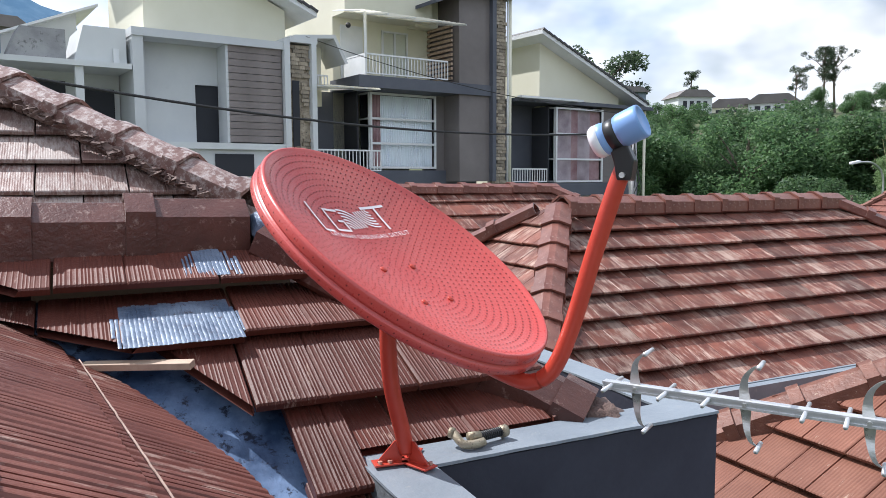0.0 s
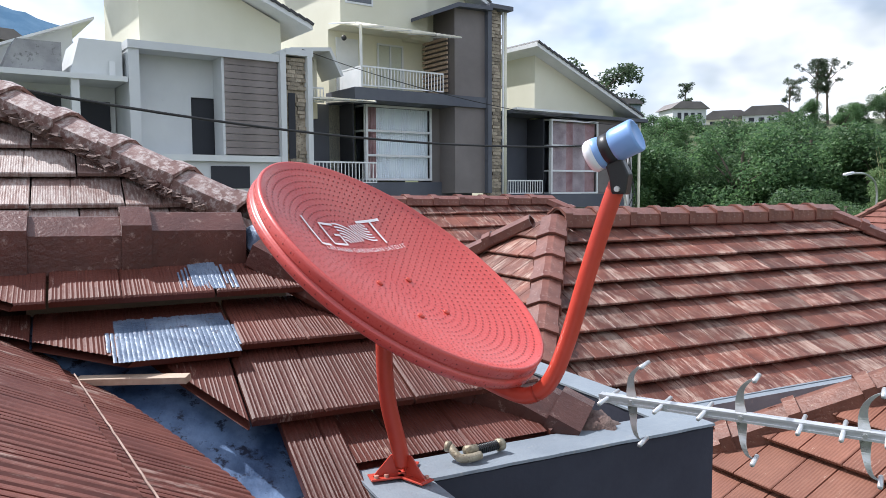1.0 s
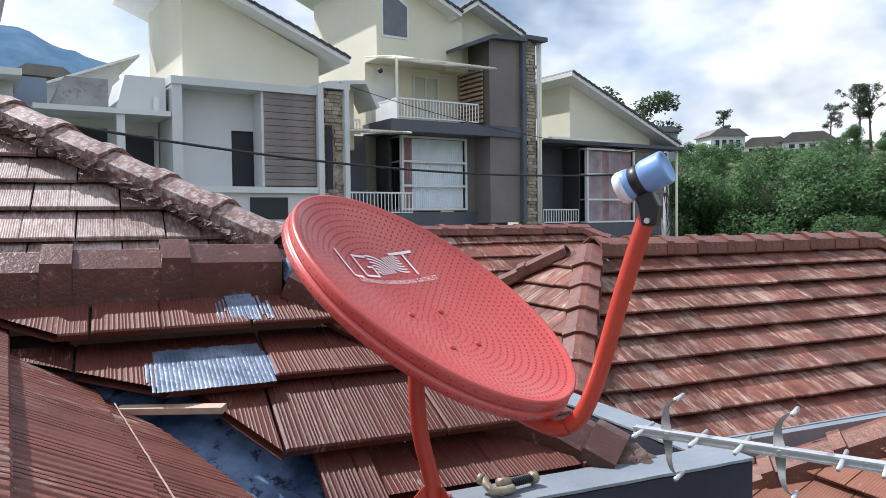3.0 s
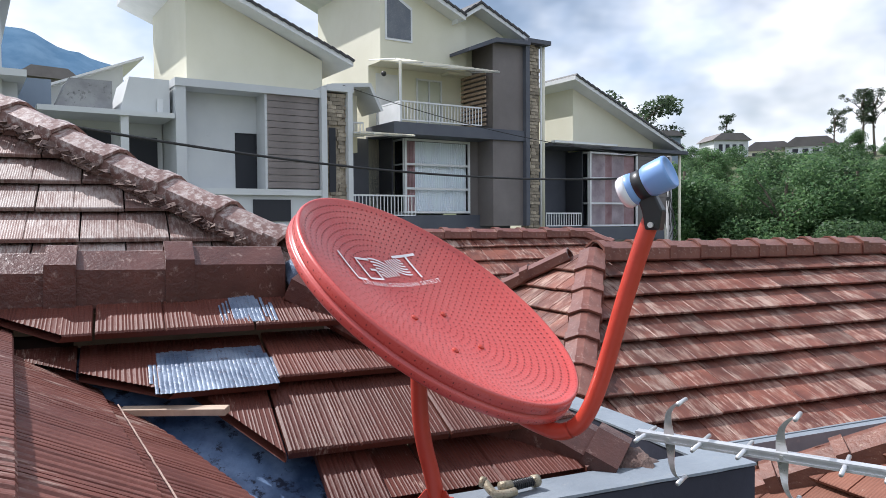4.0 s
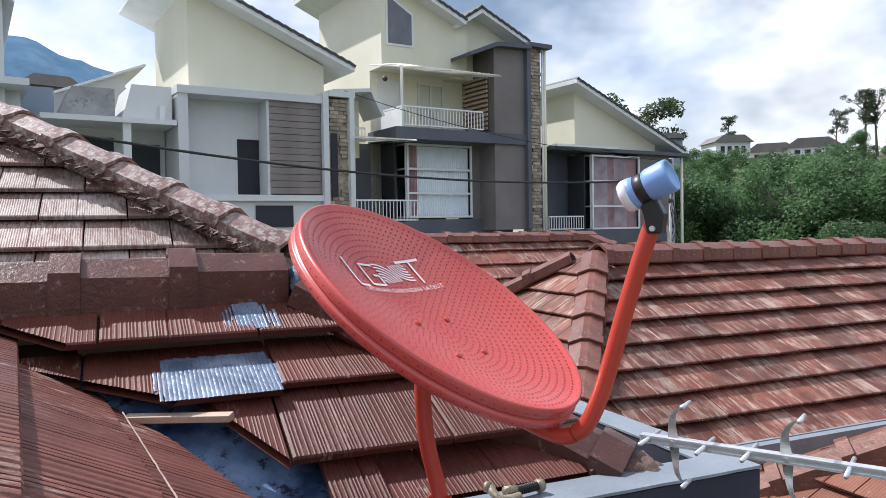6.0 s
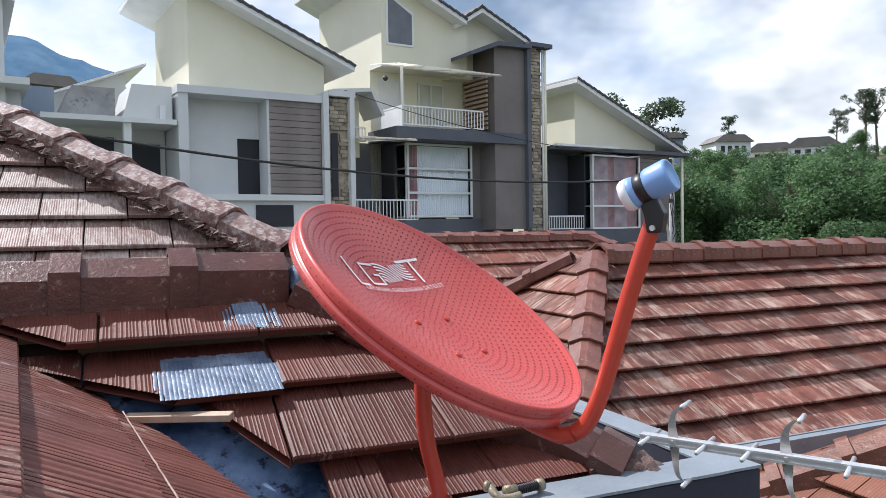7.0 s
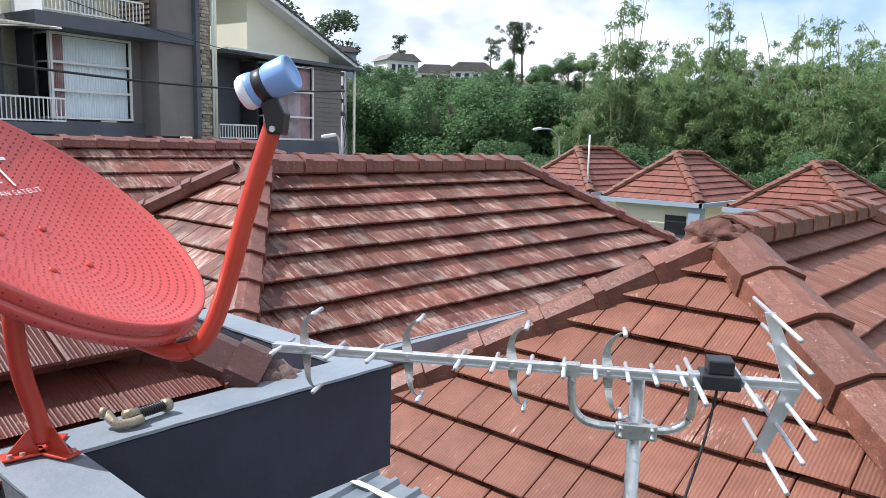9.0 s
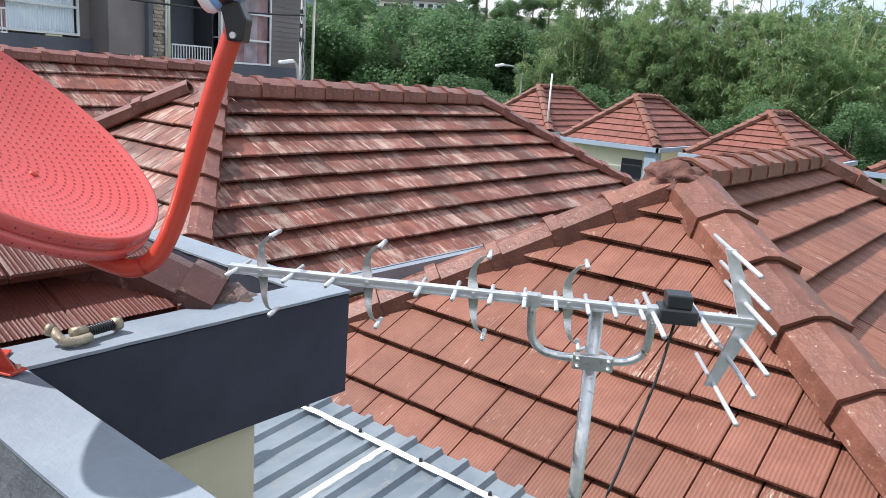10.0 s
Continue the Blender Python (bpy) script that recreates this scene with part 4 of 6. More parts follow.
def writing(text, size, m, mat, parent, spread=1.0, bend=None):
    cu = bpy.data.curves.new("lettering", "FONT")
    cu.body, cu.size, cu.align_x, cu.space_character = text, size, "CENTER", spread
    tmp = new("lettering_src", cu)
    dg = bpy.context.evaluated_depsgraph_get()
    me = bpy.data.meshes.new_from_object(tmp.evaluated_get(dg))
    bpy.data.objects.remove(tmp)
    if bend:
        for v in me.vertices:
            v.co = bend(v.co)
    me.materials.clear()
    me.materials.append(mat)
    ob = new("lettering", me)
    ob.parent = parent
    if m is not None:
        ob.matrix_basis = m
    return tagged(ob, "small white lettering")


writing("LAYANAN GABUNGAN SATELIT", 0.0165, None, PRINT, dish, 1.14, lambda c: Vector((c.x + 0.016, c.y + 0.083 - 0.06 * c.x, dish_z(c.x + 0.016, c.y + 0.083 - 0.06 * c.x) + 0.0024)))

# back bracket, arm, feed
bm = bmesh.new()
add_box(bm, -0.075, 0.065, -0.15, 0.0, -0.085, -0.058)
part("back_bracket", bm, RED_DARK, dish, bevel=0.004)
bm = bmesh.new()
ARM = [(0.0, -0.14, -0.085), (0.0, -0.24, -0.085), (0.0, -0.325, -0.062), (0.0, -0.355, -0.038), (0.0, -0.364, 0.005), (0.0, -0.346, 0.08), (0.0, -0.300, 0.208), (0.0, -0.265, 0.312), (0.0, -0.250, 0.364)]
add_tube(bm, curve_pts(ARM, 10), 0.0155, 14)
part("feed_arm", bm, RED_DARK, dish, "red steel feed arm bent upwards", smooth=True)
inv_d = M_D.inverted()
# feed axis: from the ivory horn to the blue cap
F0, F1 = inv_d @ Vector((0.799, 1.038, 4.559)), inv_d @ Vector((0.840, 0.972, 4.593))
AX = (F1 - F0).normalized()
side = AX.cross(Vector((0, 0, 1))).normalized()
upv = side.cross(AX)
M_F = basis(F0, side, upv, AX)


def lathe(bm, prof, m, sides=28):
    rings = []
    for r, z in prof:
        rings.append([bm.verts.new(m @ Vector((r * math.cos(t), r * math.sin(t), z))) for t in [2 * math.pi * k / sides for k in range(sides)]])
    for a, b in zip(rings, rings[1:]):
        for k in range(sides):
            bm.faces.new((a[k], a[(k + 1) % sides], b[(k + 1) % sides], b[k]))
    bm.faces.new(list(reversed(rings[0])))
    bm.faces.new(rings[-1])


feed = new("feed_unit")
feed.parent = dish
tagged(feed, "pale blue and ivory feed unit in a black clamp")
bm = bmesh.new()
lathe(bm, [(0.019, -0.005), (0.0255, -0.003), (0.0285, 0.003), (0.0285, 0.014)], M_F)
part("horn_cover", bm, CREAM, feed, "ivory horn cover", smooth=True)
bm = bmesh.new()
lathe(bm, [(0.028, 0.0135), (0.0285, 0.015), (0.0272, 0.022), (0.022, 0.027), (0.0205, 0.034), (0.0205, 0.05)], M_F)
part("feed_neck", bm, BLUE, feed, "pale blue ribbed neck", smooth=True)
bm = bmesh.new()
lathe(bm, [(0.021, 0.040), (0.026, 0.043), (0.0285, 0.050), (0.0290, 0.083), (0.0278, 0.087), (0.0245, 0.0875), (0.0235, 0.085)], M_F)
part("feed_cap", bm, BLUE, feed, "pale blue cap", smooth=True)
bm = bmesh.new()
lathe(bm, [(0.0235, 0.024), (0.0262, 0.026), (0.0262, 0.043), (0.0240, 0.045)], M_F)
part("clamp_ring", bm, BLACK, feed, smooth=True)
tip = Vector(ARM[-1])
mid_f = F0 + AX * 0.037
bm = bmesh.new()
q = (tip - mid_f)
# a flat-sided block from the ring down over the arm's end
line = [mid_f + q * 0.12, mid_f + q * 0.5, mid_f + q * 0.9 + Vector((0, -0.004, 0.0)), tip + Vector((0, -0.018, -0.022))]
prev = None
for i, p in enumerate(line):
    d = (line[min(i + 1, 3)] - line[max(i - 1, 0)]).normalized()
    sx = Vector((1, 0, 0)) * (0.013, 0.013, 0.0175, 0.0175)[i]
    sy = d.cross(Vector((1, 0, 0))).normalized() * (0.016, 0.015, 0.017, 0.012)[i]
    cur = [bm.verts.new(p + c) for c in (sx + sy, sx - sy, -sx - sy, -sx + sy)]
    if prev:
        for k in range(4):
            bm.faces.new((prev[k], prev[(k + 1) % 4], cur[(k + 1) % 4], cur[k]))
    else:
        bm.faces.new(cur)
    prev = cur
bm.faces.new(list(reversed(prev)))
part("clamp_bracket", bm, BLACK, dish, "black plastic clamp bracket", bevel=0.003)
bm = bmesh.new()
add_tube(bm, [tip + Vector((-0.024, -0.012, -0.016)), tip + Vector((0.026, -0.012, -0.016))], 0.005, 8)
part("bracket_bolt", bm, STEEL, dish)
# post and foot, in the dish's own axes
post = [Vector(p) for p in ((0.600, 1.40, 3.935), (0.588, 1.395, 3.985), (0.566, 1.39, 4.07), (0.556, 1.385, 4.15), (0.553, 1.378, 4.24), (0.548, 1.37, 4.285))]
bm = bmesh.new()
add_tube(bm, [inv_d @ p for p in curve_pts(post, 8)], 0.017, 16)
part("post", bm, RED_DARK, dish, "bent red steel post", smooth=True)
foot = new("foot")
foot.parent = dish
foot.matrix_basis = inv_d @ pose(0.60, 1.40, 3.914, 0, 0, 12) @ Matrix.Scale(0.84, 4)
for k in range(3):
    bm = bmesh.new()
    add_box(bm, -0.022, 0.022, -0.085, 0.0, 0.0, 0.005)
    part("foot_plate", bm, RED_DARK, foot, bevel=0.0015, m=pose(0, 0, 0, 0, 0, 120 * k + 10))
    bm = bmesh.new()
    t = [bm.verts.new(p) for p in ((-0.002, -0.078, 0.004), (-0.002, -0.012, 0.004), (-0.002, -0.012, 0.055), (-0.002, -0.03, 0.055))]
    s = [bm.verts.new((0.002, v.co.y, v.co.z)) for v in t]
    bm.faces.new(t)
    bm.faces.new(list(reversed(s)))
    for i in range(4):
        bm.faces.new((t[i], s[i], s[(i + 1) % 4], t[(i + 1) % 4]))
    part("gusset", bm, RED_DARK, foot, m=pose(0, 0, 0, 0, 0, 120 * k + 10))
    for yy in (-0.07, -0.045):
        bm = bmesh.new()
        bmesh.ops.create_cone(bm, cap_ends=True, segments=6, radius1=0.006, radius2=0.006, depth=0.007)
        part("anchor_bolt", bm, BOLT, foot, m=pose(0, 0, 0, 0, 0, 120 * k + 10) @ pose(0.012, yy, 0.008))

# ---- old turnbuckle left on the wall ----
tb = thing("turnbuckle", "weathered hose clamp fitting with a spring, on the wall", "fitting", pose(0.712, 1.42, 3.914, 0, 0, 2) @ Matrix.Scale(0.86, 4))
bm = bmesh.new()
add_tube(bm, curve_pts([(0.02, 0.015, 0.033), (0.022, -0.005, 0.022), (0.03, -0.02, 0.013), (0.055, -0.028, 0.012), (0.085, -0.026, 0.013)], 6), 0.011, 10)
part("elbow", bm, BRASSY, tb, "dull brass elbow", smooth=True)
bm = bmesh.new()
add_tube(bm, [(0.02, 0.015, 0.033), (0.012, 0.025, 0.034)], 0.014, 10)
part("nut", bm, BRASSY, tb, smooth=True)
bm = bmesh.new()
add_tube(bm, [(0.155, 0.005, 0.018), (0.172, 0.008, 0.018)], 0.0165, 12)
part("nut", bm, BRASSY, tb, smooth=True)
bm = bmesh.new()
add_tube(bm, [(0.05, -0.006, 0.025), (0.085, -0.004, 0.023)], 0.012, 10)
part("nut", bm, BRASSY, tb, smooth=True)
bm = bmesh.new()
coil = [(0.085 + 0.07 * t, -0.004 + 0.009 * t + 0.0105 * math.cos(t * 2 * math.pi * 11), 0.019 + 0.0105 * math.sin(t * 2 * math.pi * 11)) for t in [k / 150 for k in range(151)]]
add_tube(bm, coil, 0.0028, 6)
add_tube(bm, [(0.08, -0.004, 0.019), (0.16, 0.006, 0.019)], 0.008, 8)
part("spring", bm, BLACK, tb, "dark coiled spring", smooth=True)

# ---- strip of wood across the valley ----
bm = bmesh.new()
add_box(bm, -0.14, 0.118, -0.014, 0.014, -0.008, 0.008)
ob = new("wood_strip", finish(bm, "wood_strip", WOOD, bevel=0.0015))
ob.matrix_basis = pose(0.122, 1.785, 4.086, 8, -2, -31)
tagged(ob, "bare wooden lath lying across the valley", "lath")

# ---- television antenna ----
Y0, Y1 = Vector((1.04, 1.28, 4.05)), Vector((1.58, 0.415, 4.05))
YD = (Y1 - Y0)
YL = YD.length
YX = YD.normalized()
YY = Vector((0, 0, 1)).cross(YX)
yagi = thing("television_antenna", "silver aluminium television antenna on a galvanised mast", "antenna", basis(Y0, YX, YY, Vector((0, 0, 1))))
bm = bmesh.new()
add_box(bm, -0.02, YL + 0.01, -0.0085, 0.0085, -0.0085, 0.0085)
part("boom", bm, ALU, yagi, "square aluminium boom", bevel=0.001)
for sy in (-1, 1):
    for z0, z1 in ((0.0042, 0.0086), (-0.0086, -0.0042)):
        bm = bmesh.new()
        add_box(bm, -0.02, YL + 0.01, min(sy * 0.0082, sy * 0.0115), max(sy * 0.0082, sy * 0.0115), z0, z1)
        part("boom_flange", bm, ALU, yagi)
for s in (0.0, 0.115, 0.20, 0.375, 0.445, 0.515, 0.58, 0.64, 0.70, 0.75, 0.80):
    bm = bmesh.new()
    add_tube(bm, [(s * YL, -0.066, 0.002), (s * YL, 0.062, 0.002)], 0.0045, 10)
    part("director_rod", bm, ALU, yagi, smooth=True)
for s in (0.05, 0.268, 0.48, 0.665):
    bow = new("director_bow")
    bow.parent = yagi
    bow.matrix_basis = pose(s * YL, 0, 0)
    for sg in (1, -1):
        bm = bmesh.new()
        line = curve_pts([(0, 0, 0), (-0.002 - 0.003 * sg, 0.006, 0.03 * sg), (0.002 - 0.003 * sg, 0.0, 0.056 * sg), (0.013, -0.002, 0.075 * sg), (0.027, -0.002, 0.083 * sg)], 6)
        prev = None
        for i, p in enumerate(line):
            t = i / (len(line) - 1)
            w = 0.0085 * (1 - t) ** 2 + 0.0036
            cur = [bm.verts.new(p + Vector((-w, -0.0012, 0))), bm.verts.new(p + Vector((w, -0.0012, 0))), bm.verts.new(p + Vector((w, 0.0012, 0))), bm.verts.new(p + Vector((-w, 0.0012, 0)))]
            if prev:
                for k in range(4):
                    bm.faces.new((prev[k], prev[(k + 1) % 4], cur[(k + 1) % 4], cur[k]))
            else:
                bm.faces.new(cur)
            prev = cur
        bm.faces.new(list(reversed(prev)))
        part("bow_arm", bm, STEEL, bow)
        bm = bmesh.new()
        e = line[-1]
        add_tube(bm, [e + Vector((0, -0.03, 0)), e + Vector((0, 0.026, 0))], 0.0048, 10)
        part("bow_rod", bm, ALU, bow, smooth=True)
    bm = bmesh.new()
    add_tube(bm, [(0, -0.014, 0), (0, 0.014, 0)], 0.005, 8)
    part("wing_bolt", bm, STEEL, bow)
# dipole box
box = new("dipole_box")
box.parent = yagi
box.matrix_basis = pose(0.868 * YL, 0, 0)
box_part("terminal_box", BLACK, box, -0.036, 0.036, -0.030, 0.032, -0.013, 0.016, bevel=0.003)
box_part("box_lid", BLACK, box, -0.024, 0.024, -0.022, 0.026, 0.016, 0.043, bevel=0.003, label="raised black lid")
for xx in (-0.045, 0.045):
    bm = bmesh.new()
    add_tube(bm, [(xx, -0.15, 0.0), (xx, 0.13, 0.0)], 0.005, 10)
    part("dipole_rod", bm, ALU, box, smooth=True)
# reflector
refl = new("reflector_frame")
refl.parent = yagi
refl.matrix_basis = pose(YL, 0, 0)
for sg in (1, -1):
    bm = bmesh.new()
    pts = [Vector((0, 0, 0)), Vector((-0.052, 0, 0.138 * sg))]
    vs = []
    for p, w in zip(pts, (0.018, 0.010)):
        vs.append([bm.verts.new(p + Vector((w, y, 0.0))) for y in (-0.004, 0.004)] + [bm.verts.new(p + Vector((-w, y, 0.0))) for y in (0.004, -0.004)])
    for k in range(4):
        bm.faces.new((vs[0][k], vs[0][(k + 1) % 4], vs[1][(k + 1) % 4], vs[1][k]))
    bm.faces.new(vs[0])
    bm.faces.new(list(reversed(vs[1])))
    part("reflector_arm", bm, ALU, refl)
    for t in (0.26, 0.56, 0.96):
        bm = bmesh.new()
        p = pts[0].lerp(pts[1], t)
        add_tube(bm, [p + Vector((0.004, -0.185, 0)), p + Vector((0.004, 0.165, 0))], 0.0045, 10)
        part("reflector_rod", bm, ALU, refl, smooth=True)
# U bracket and mast
ub = new("mount_bracket")
ub.parent = yagi
bm = bmesh.new()
ua, ubx = 0.597 * YL, 0.825 * YL
uline = [(ua, 0, 0.0), (ua, 0, -0.045), (ua + 0.008, 0, -0.085), (ua + 0.04, 0, -0.108), ((ua + ubx) / 2, 0, -0.112), (ubx - 0.04, 0, -0.108), (ubx - 0.008, 0, -0.085), (ubx, 0, -0.045), (ubx, 0, 0.0)]
add_tube(bm, curve_pts(uline, 8), 0.0085, 12)
part("u_tube", bm, STEEL, ub, smooth=True)
for xx in (ua, ubx):
    box_part("boom_clamp", STEEL, ub, xx - 0.014, xx + 0.014, -0.012, 0.012, -0.014, 0.013, bevel=0.002)
    bm = bmesh.new()
    add_tube(bm, [(xx, -0.022, -0.022), (xx, 0.022, -0.022)], 0.005, 8)
    part("clamp_bolt", bm, STEEL, ub)
mx = 0.722 * YL
box_part("mast_clamp", STEEL, ub, mx - 0.04, mx + 0.04, -0.022, -0.008, -0.128, -0.096, bevel=0.003)
for dz in (-0.12, -0.104):
    bm = bmesh.new()
    add_tube(bm, curve_pts([(mx - 0.03, -0.03, dz), (mx - 0.028, 0.02, dz), (mx, 0.05, dz), (mx + 0.028, 0.02, dz), (mx + 0.03, -0.03, dz)], 5), 0.004, 8)
    part("u_bolt", bm, STEEL, ub, smooth=True)
bm = bmesh.new()
add_tube(bm, [(mx, 0.018, -1.25), (mx, 0.018, -0.6), (mx, 0.018, 0.0)], 0.0145, 16)
part("mast", bm, STEEL, yagi, "galvanised steel mast pipe", smooth=True)
# cable from the box down over the tiles
bm = bmesh.new()
cab = [yagi.matrix_basis @ Vector((0.868 * YL, 0.0, -0.012))]
cab += [Vector(p) for p in ((1.475, 0.534, 3.937), (1.438, 0.545, 3.843), (1.402, 0.556, 3.750), (1.358, 0.574, 3.650), (1.293, 0.603, 3.507))]
add_tube(bm, curve_pts(cab, 6), 0.0029, 8)
tagged(new("antenna_cable", finish(bm, "antenna_cable", RUBBER, smooth=True)), "thin black coaxial cable hanging from the antenna box", "cable")


# ---- houses across the street ----
HM = pose(9.16, 24.3, 0, 0, 0, 9)


def shed_roof(parent, u0, z0, u1, z1, w0, w1, thick=0.16, tiles=True):
    """A single-pitch roof slab: white edge boards, soffit and dark tiles."""
    bm = bmesh.new()
    pts = [(u0, z0), (u1, z1)]
    vs = []
    for w in (w0, w1):
        vs.append([bm.verts.new((pts[0][0], w, pts[0][1])), bm.verts.new((pts[1][0], w, pts[1][1])), bm.verts.new((pts[1][0], w, pts[1][1] + thick)), bm.verts.new((pts[0][0], w, pts[0][1] + thick))])
    for k in range(4):
        bm.faces.new((vs[0][k], vs[0][(k + 1) % 4], vs[1][(k + 1) % 4], vs[1][k]))
    bm.faces.new(vs[0])
    bm.faces.new(list(reversed(vs[1])))
    roof = part("roof", bm, H_TRIM, parent, "white edge board and soffit")
    if not tiles:
        return
    if u1 < u0:
        u0, z0, u1, z1 = u1, z1, u0, z0
    d = Vector((u1 - u0, 0, z1 - z0))
    L = d.length
    n = max(2, int(L / 0.28))
    D = d.normalized()
    N = Vector((-D.z, 0, D.x))
    if N.z < 0:
        N = -N
    bm = bmesh.new()
    add_box(bm, 0, L / n * 1.08, w0 - 0.05, w1, 0.0, 0.075)
    me = finish(bm, "roof_tile", H_TILE)
    m0 = basis(Vector((u0, 0, z0 + thick)), D, N.cross(D), N)
    for i in range(n):
        ob = new("roof_tile", me)
        ob.parent = roof
        ob.matrix_basis = m0 @ pose(L / n * i, 0, 0.01) @ Matrix.Rotation(-0.12 if z1 > z0 else 0.12, 4, "Y")


def prism(name, mat, parent, prof, w0, w1, label=""):
    """A wall block with the outline prof (u, z), from depth w0 to w1."""
    bm = bmesh.new()
    a = [bm.verts.new((u, w0, z)) for u, z in prof]
    b = [bm.verts.new((u, w1, z)) for u, z in prof]
    bm.faces.new(a)
    bm.faces.new(list(reversed(b)))
    for i in range(len(prof)):
        j = (i + 1) % len(prof)
        bm.faces.new((a[i], b[i], b[j], a[j]))
    return part(name, bm, mat, parent, label)


def railing(parent, u0, u1, w, z0, z1, n, side=None):
    r = new("railing")
    r.parent = parent
    tagged(r, "white steel railing with thin bars")
    box_part("top_rail", H_TRIM, r, u0, u1, w - 0.025, w + 0.025, z1 - 0.05, z1)
    box_part("bottom_rail", H_TRIM, r, u0, u1, w - 0.02, w + 0.02, z0 + 0.06, z0 + 0.1)
    bm = bmesh.new()
    add_box(bm, -0.012, 0.012, -0.012, 0.012, z0 + 0.06, z1 - 0.03)
    me = finish(bm, "bar", H_TRIM)
    for i in range(n + 1):
        ob = new("bar", me)
        ob.parent = r
        ob.matrix_basis = pose(u0 + (u1 - u0) * i / n, w, 0)
    if side is not None:
        box_part("side_rail", H_TRIM, r, u0 - 0.02, u0 + 0.02, w, side, z1 - 0.05, z1)
        box_part("side_panel", H_TRIM, r, u0 - 0.012, u0 + 0.012, w, side, z0 + 0.05, z1 - 0.06)


def curtain(parent, u0, u1, w, z0, z1, mat, folds=26, amp=0.035):
    bm = bmesh.new()
    n = folds * 6
    a, b = [], []
    for i in range(n + 1):
        u = u0 + (u1 - u0) * i / n
        d = amp * math.sin(2 * math.pi * folds * i / n) * (0.6 + 0.5 * noise.noise((u * 2, z0, 0)))
        a.append(bm.verts.new((u, w + d, z0)))
        b.append(bm.verts.new((u, w + d * 0.7, z1)))
    for i in range(n):
        bm.faces.new((a[i], a[i + 1], b[i + 1], b[i]))
    part("curtain", bm, mat, parent, smooth=True)


def window(parent, u0, u1, w, z0, z1, bars_u=(), bars_z=(), label="", t=0.06, curtains=(), back=DARKIN, depth=0.5):
    win = new("window")
    win.parent = parent
    tagged(win, label or "white-framed window")
    bm = bmesh.new()
    add_box(bm, u0, u1, w - 0.06, w, z0, z0 + t)
    add_box(bm, u0, u1, w - 0.06, w, z1 - t, z1)
    add_box(bm, u0, u0 + t, w - 0.06, w, z0 + t, z1 - t)
    add_box(bm, u1 - t, u1, w - 0.06, w, z0 + t, z1 - t)
    part("frame", bm, H_TRIM, win)
    for u in bars_u:
        box_part("mullion", H_TRIM, win, u - t / 2, u + t / 2, w - 0.05, w, z0 + t, z1 - t)
    for z in bars_z:
        box_part("transom", H_TRIM, win, u0 + t, u1 - t, w - 0.052, w - 0.002, z - t / 2, z + t / 2)
    pane = box_part("pane", GLASS, win, u0 + t, u1 - t, w - 0.02, w - 0.012, z0 + t, z1 - t)
    pane.visible_shadow = False
    for cu in curtains:
        curtain(win, cu[0], cu[1], w + 0.12, z0 + t, z1 - t, cu[2], cu[3])
    # a sheet behind the pane, its default near-black painting the room's shade
    box_part("dark_room_sheet", back, win, u0, u1, w + depth, w + depth + 0.04, z0, z1)
    return win


def stone_face(parent, u0, u1, w, z0, z1, seed, skip=None):
    rnd = random.Random(seed)
    face = new("stone_cladding")
    face.parent = parent
    tagged(face, "rough brown ashlar stone cladding")
    meshes = []
    for k in range(8):
        bm = bmesh.new()
        L, h = 0.18 + 0.04 * (k % 4), 0.115
        vs = add_box(bm, 0, L, -0.03 - 0.02 * rnd.random(), 0.03, 0.004, h)
        for v in vs:
            v.co += Vector((rnd.uniform(-0.006, 0.006), rnd.uniform(-0.008, 0.008), rnd.uniform(-0.006, 0.006)))
        meshes.append((L, finish(bm, "stone", H_STONE)))
    z, n = z0, 0
    while z < z1 - 0.05:
        u = u0 - 0.1 * (n % 2)
        n += 1
        while u < u1 - 0.04:
            L, me = rnd.choice(meshes)
            if u >= u0 - 0.02 and u + L <= u1 + 0.05 and not (skip and skip[0] - L < u < skip[1] and skip[2] - 0.1 < z < skip[3]):
                ob = new("stone", me)
                ob.parent = face
                ob.matrix_basis = pose(u, w, z)
            u += L + 0.008
        z += 0.122
    box_part("stone_backing", H_STONE, parent, u0, u1, w + 0.035, w + 0.3, z0, z1)


def slats(parent, u0, u1, w, z0, z1, pitch, h, mat, name="board", depth=0.04):
    bm = bmesh.new()
    add_box(bm, u0, u1, -depth, 0, 0, h)
    me = finish(bm, name, mat)
    z = z0
    while z < z1 - h * 0.5:
        ob = new(name, me)
        ob.parent = parent
        ob.matrix_basis = pose(0, w, z) @ Matrix.Rotation(0.05 * math.sin(z * 37), 4, "X")
        z += pitch


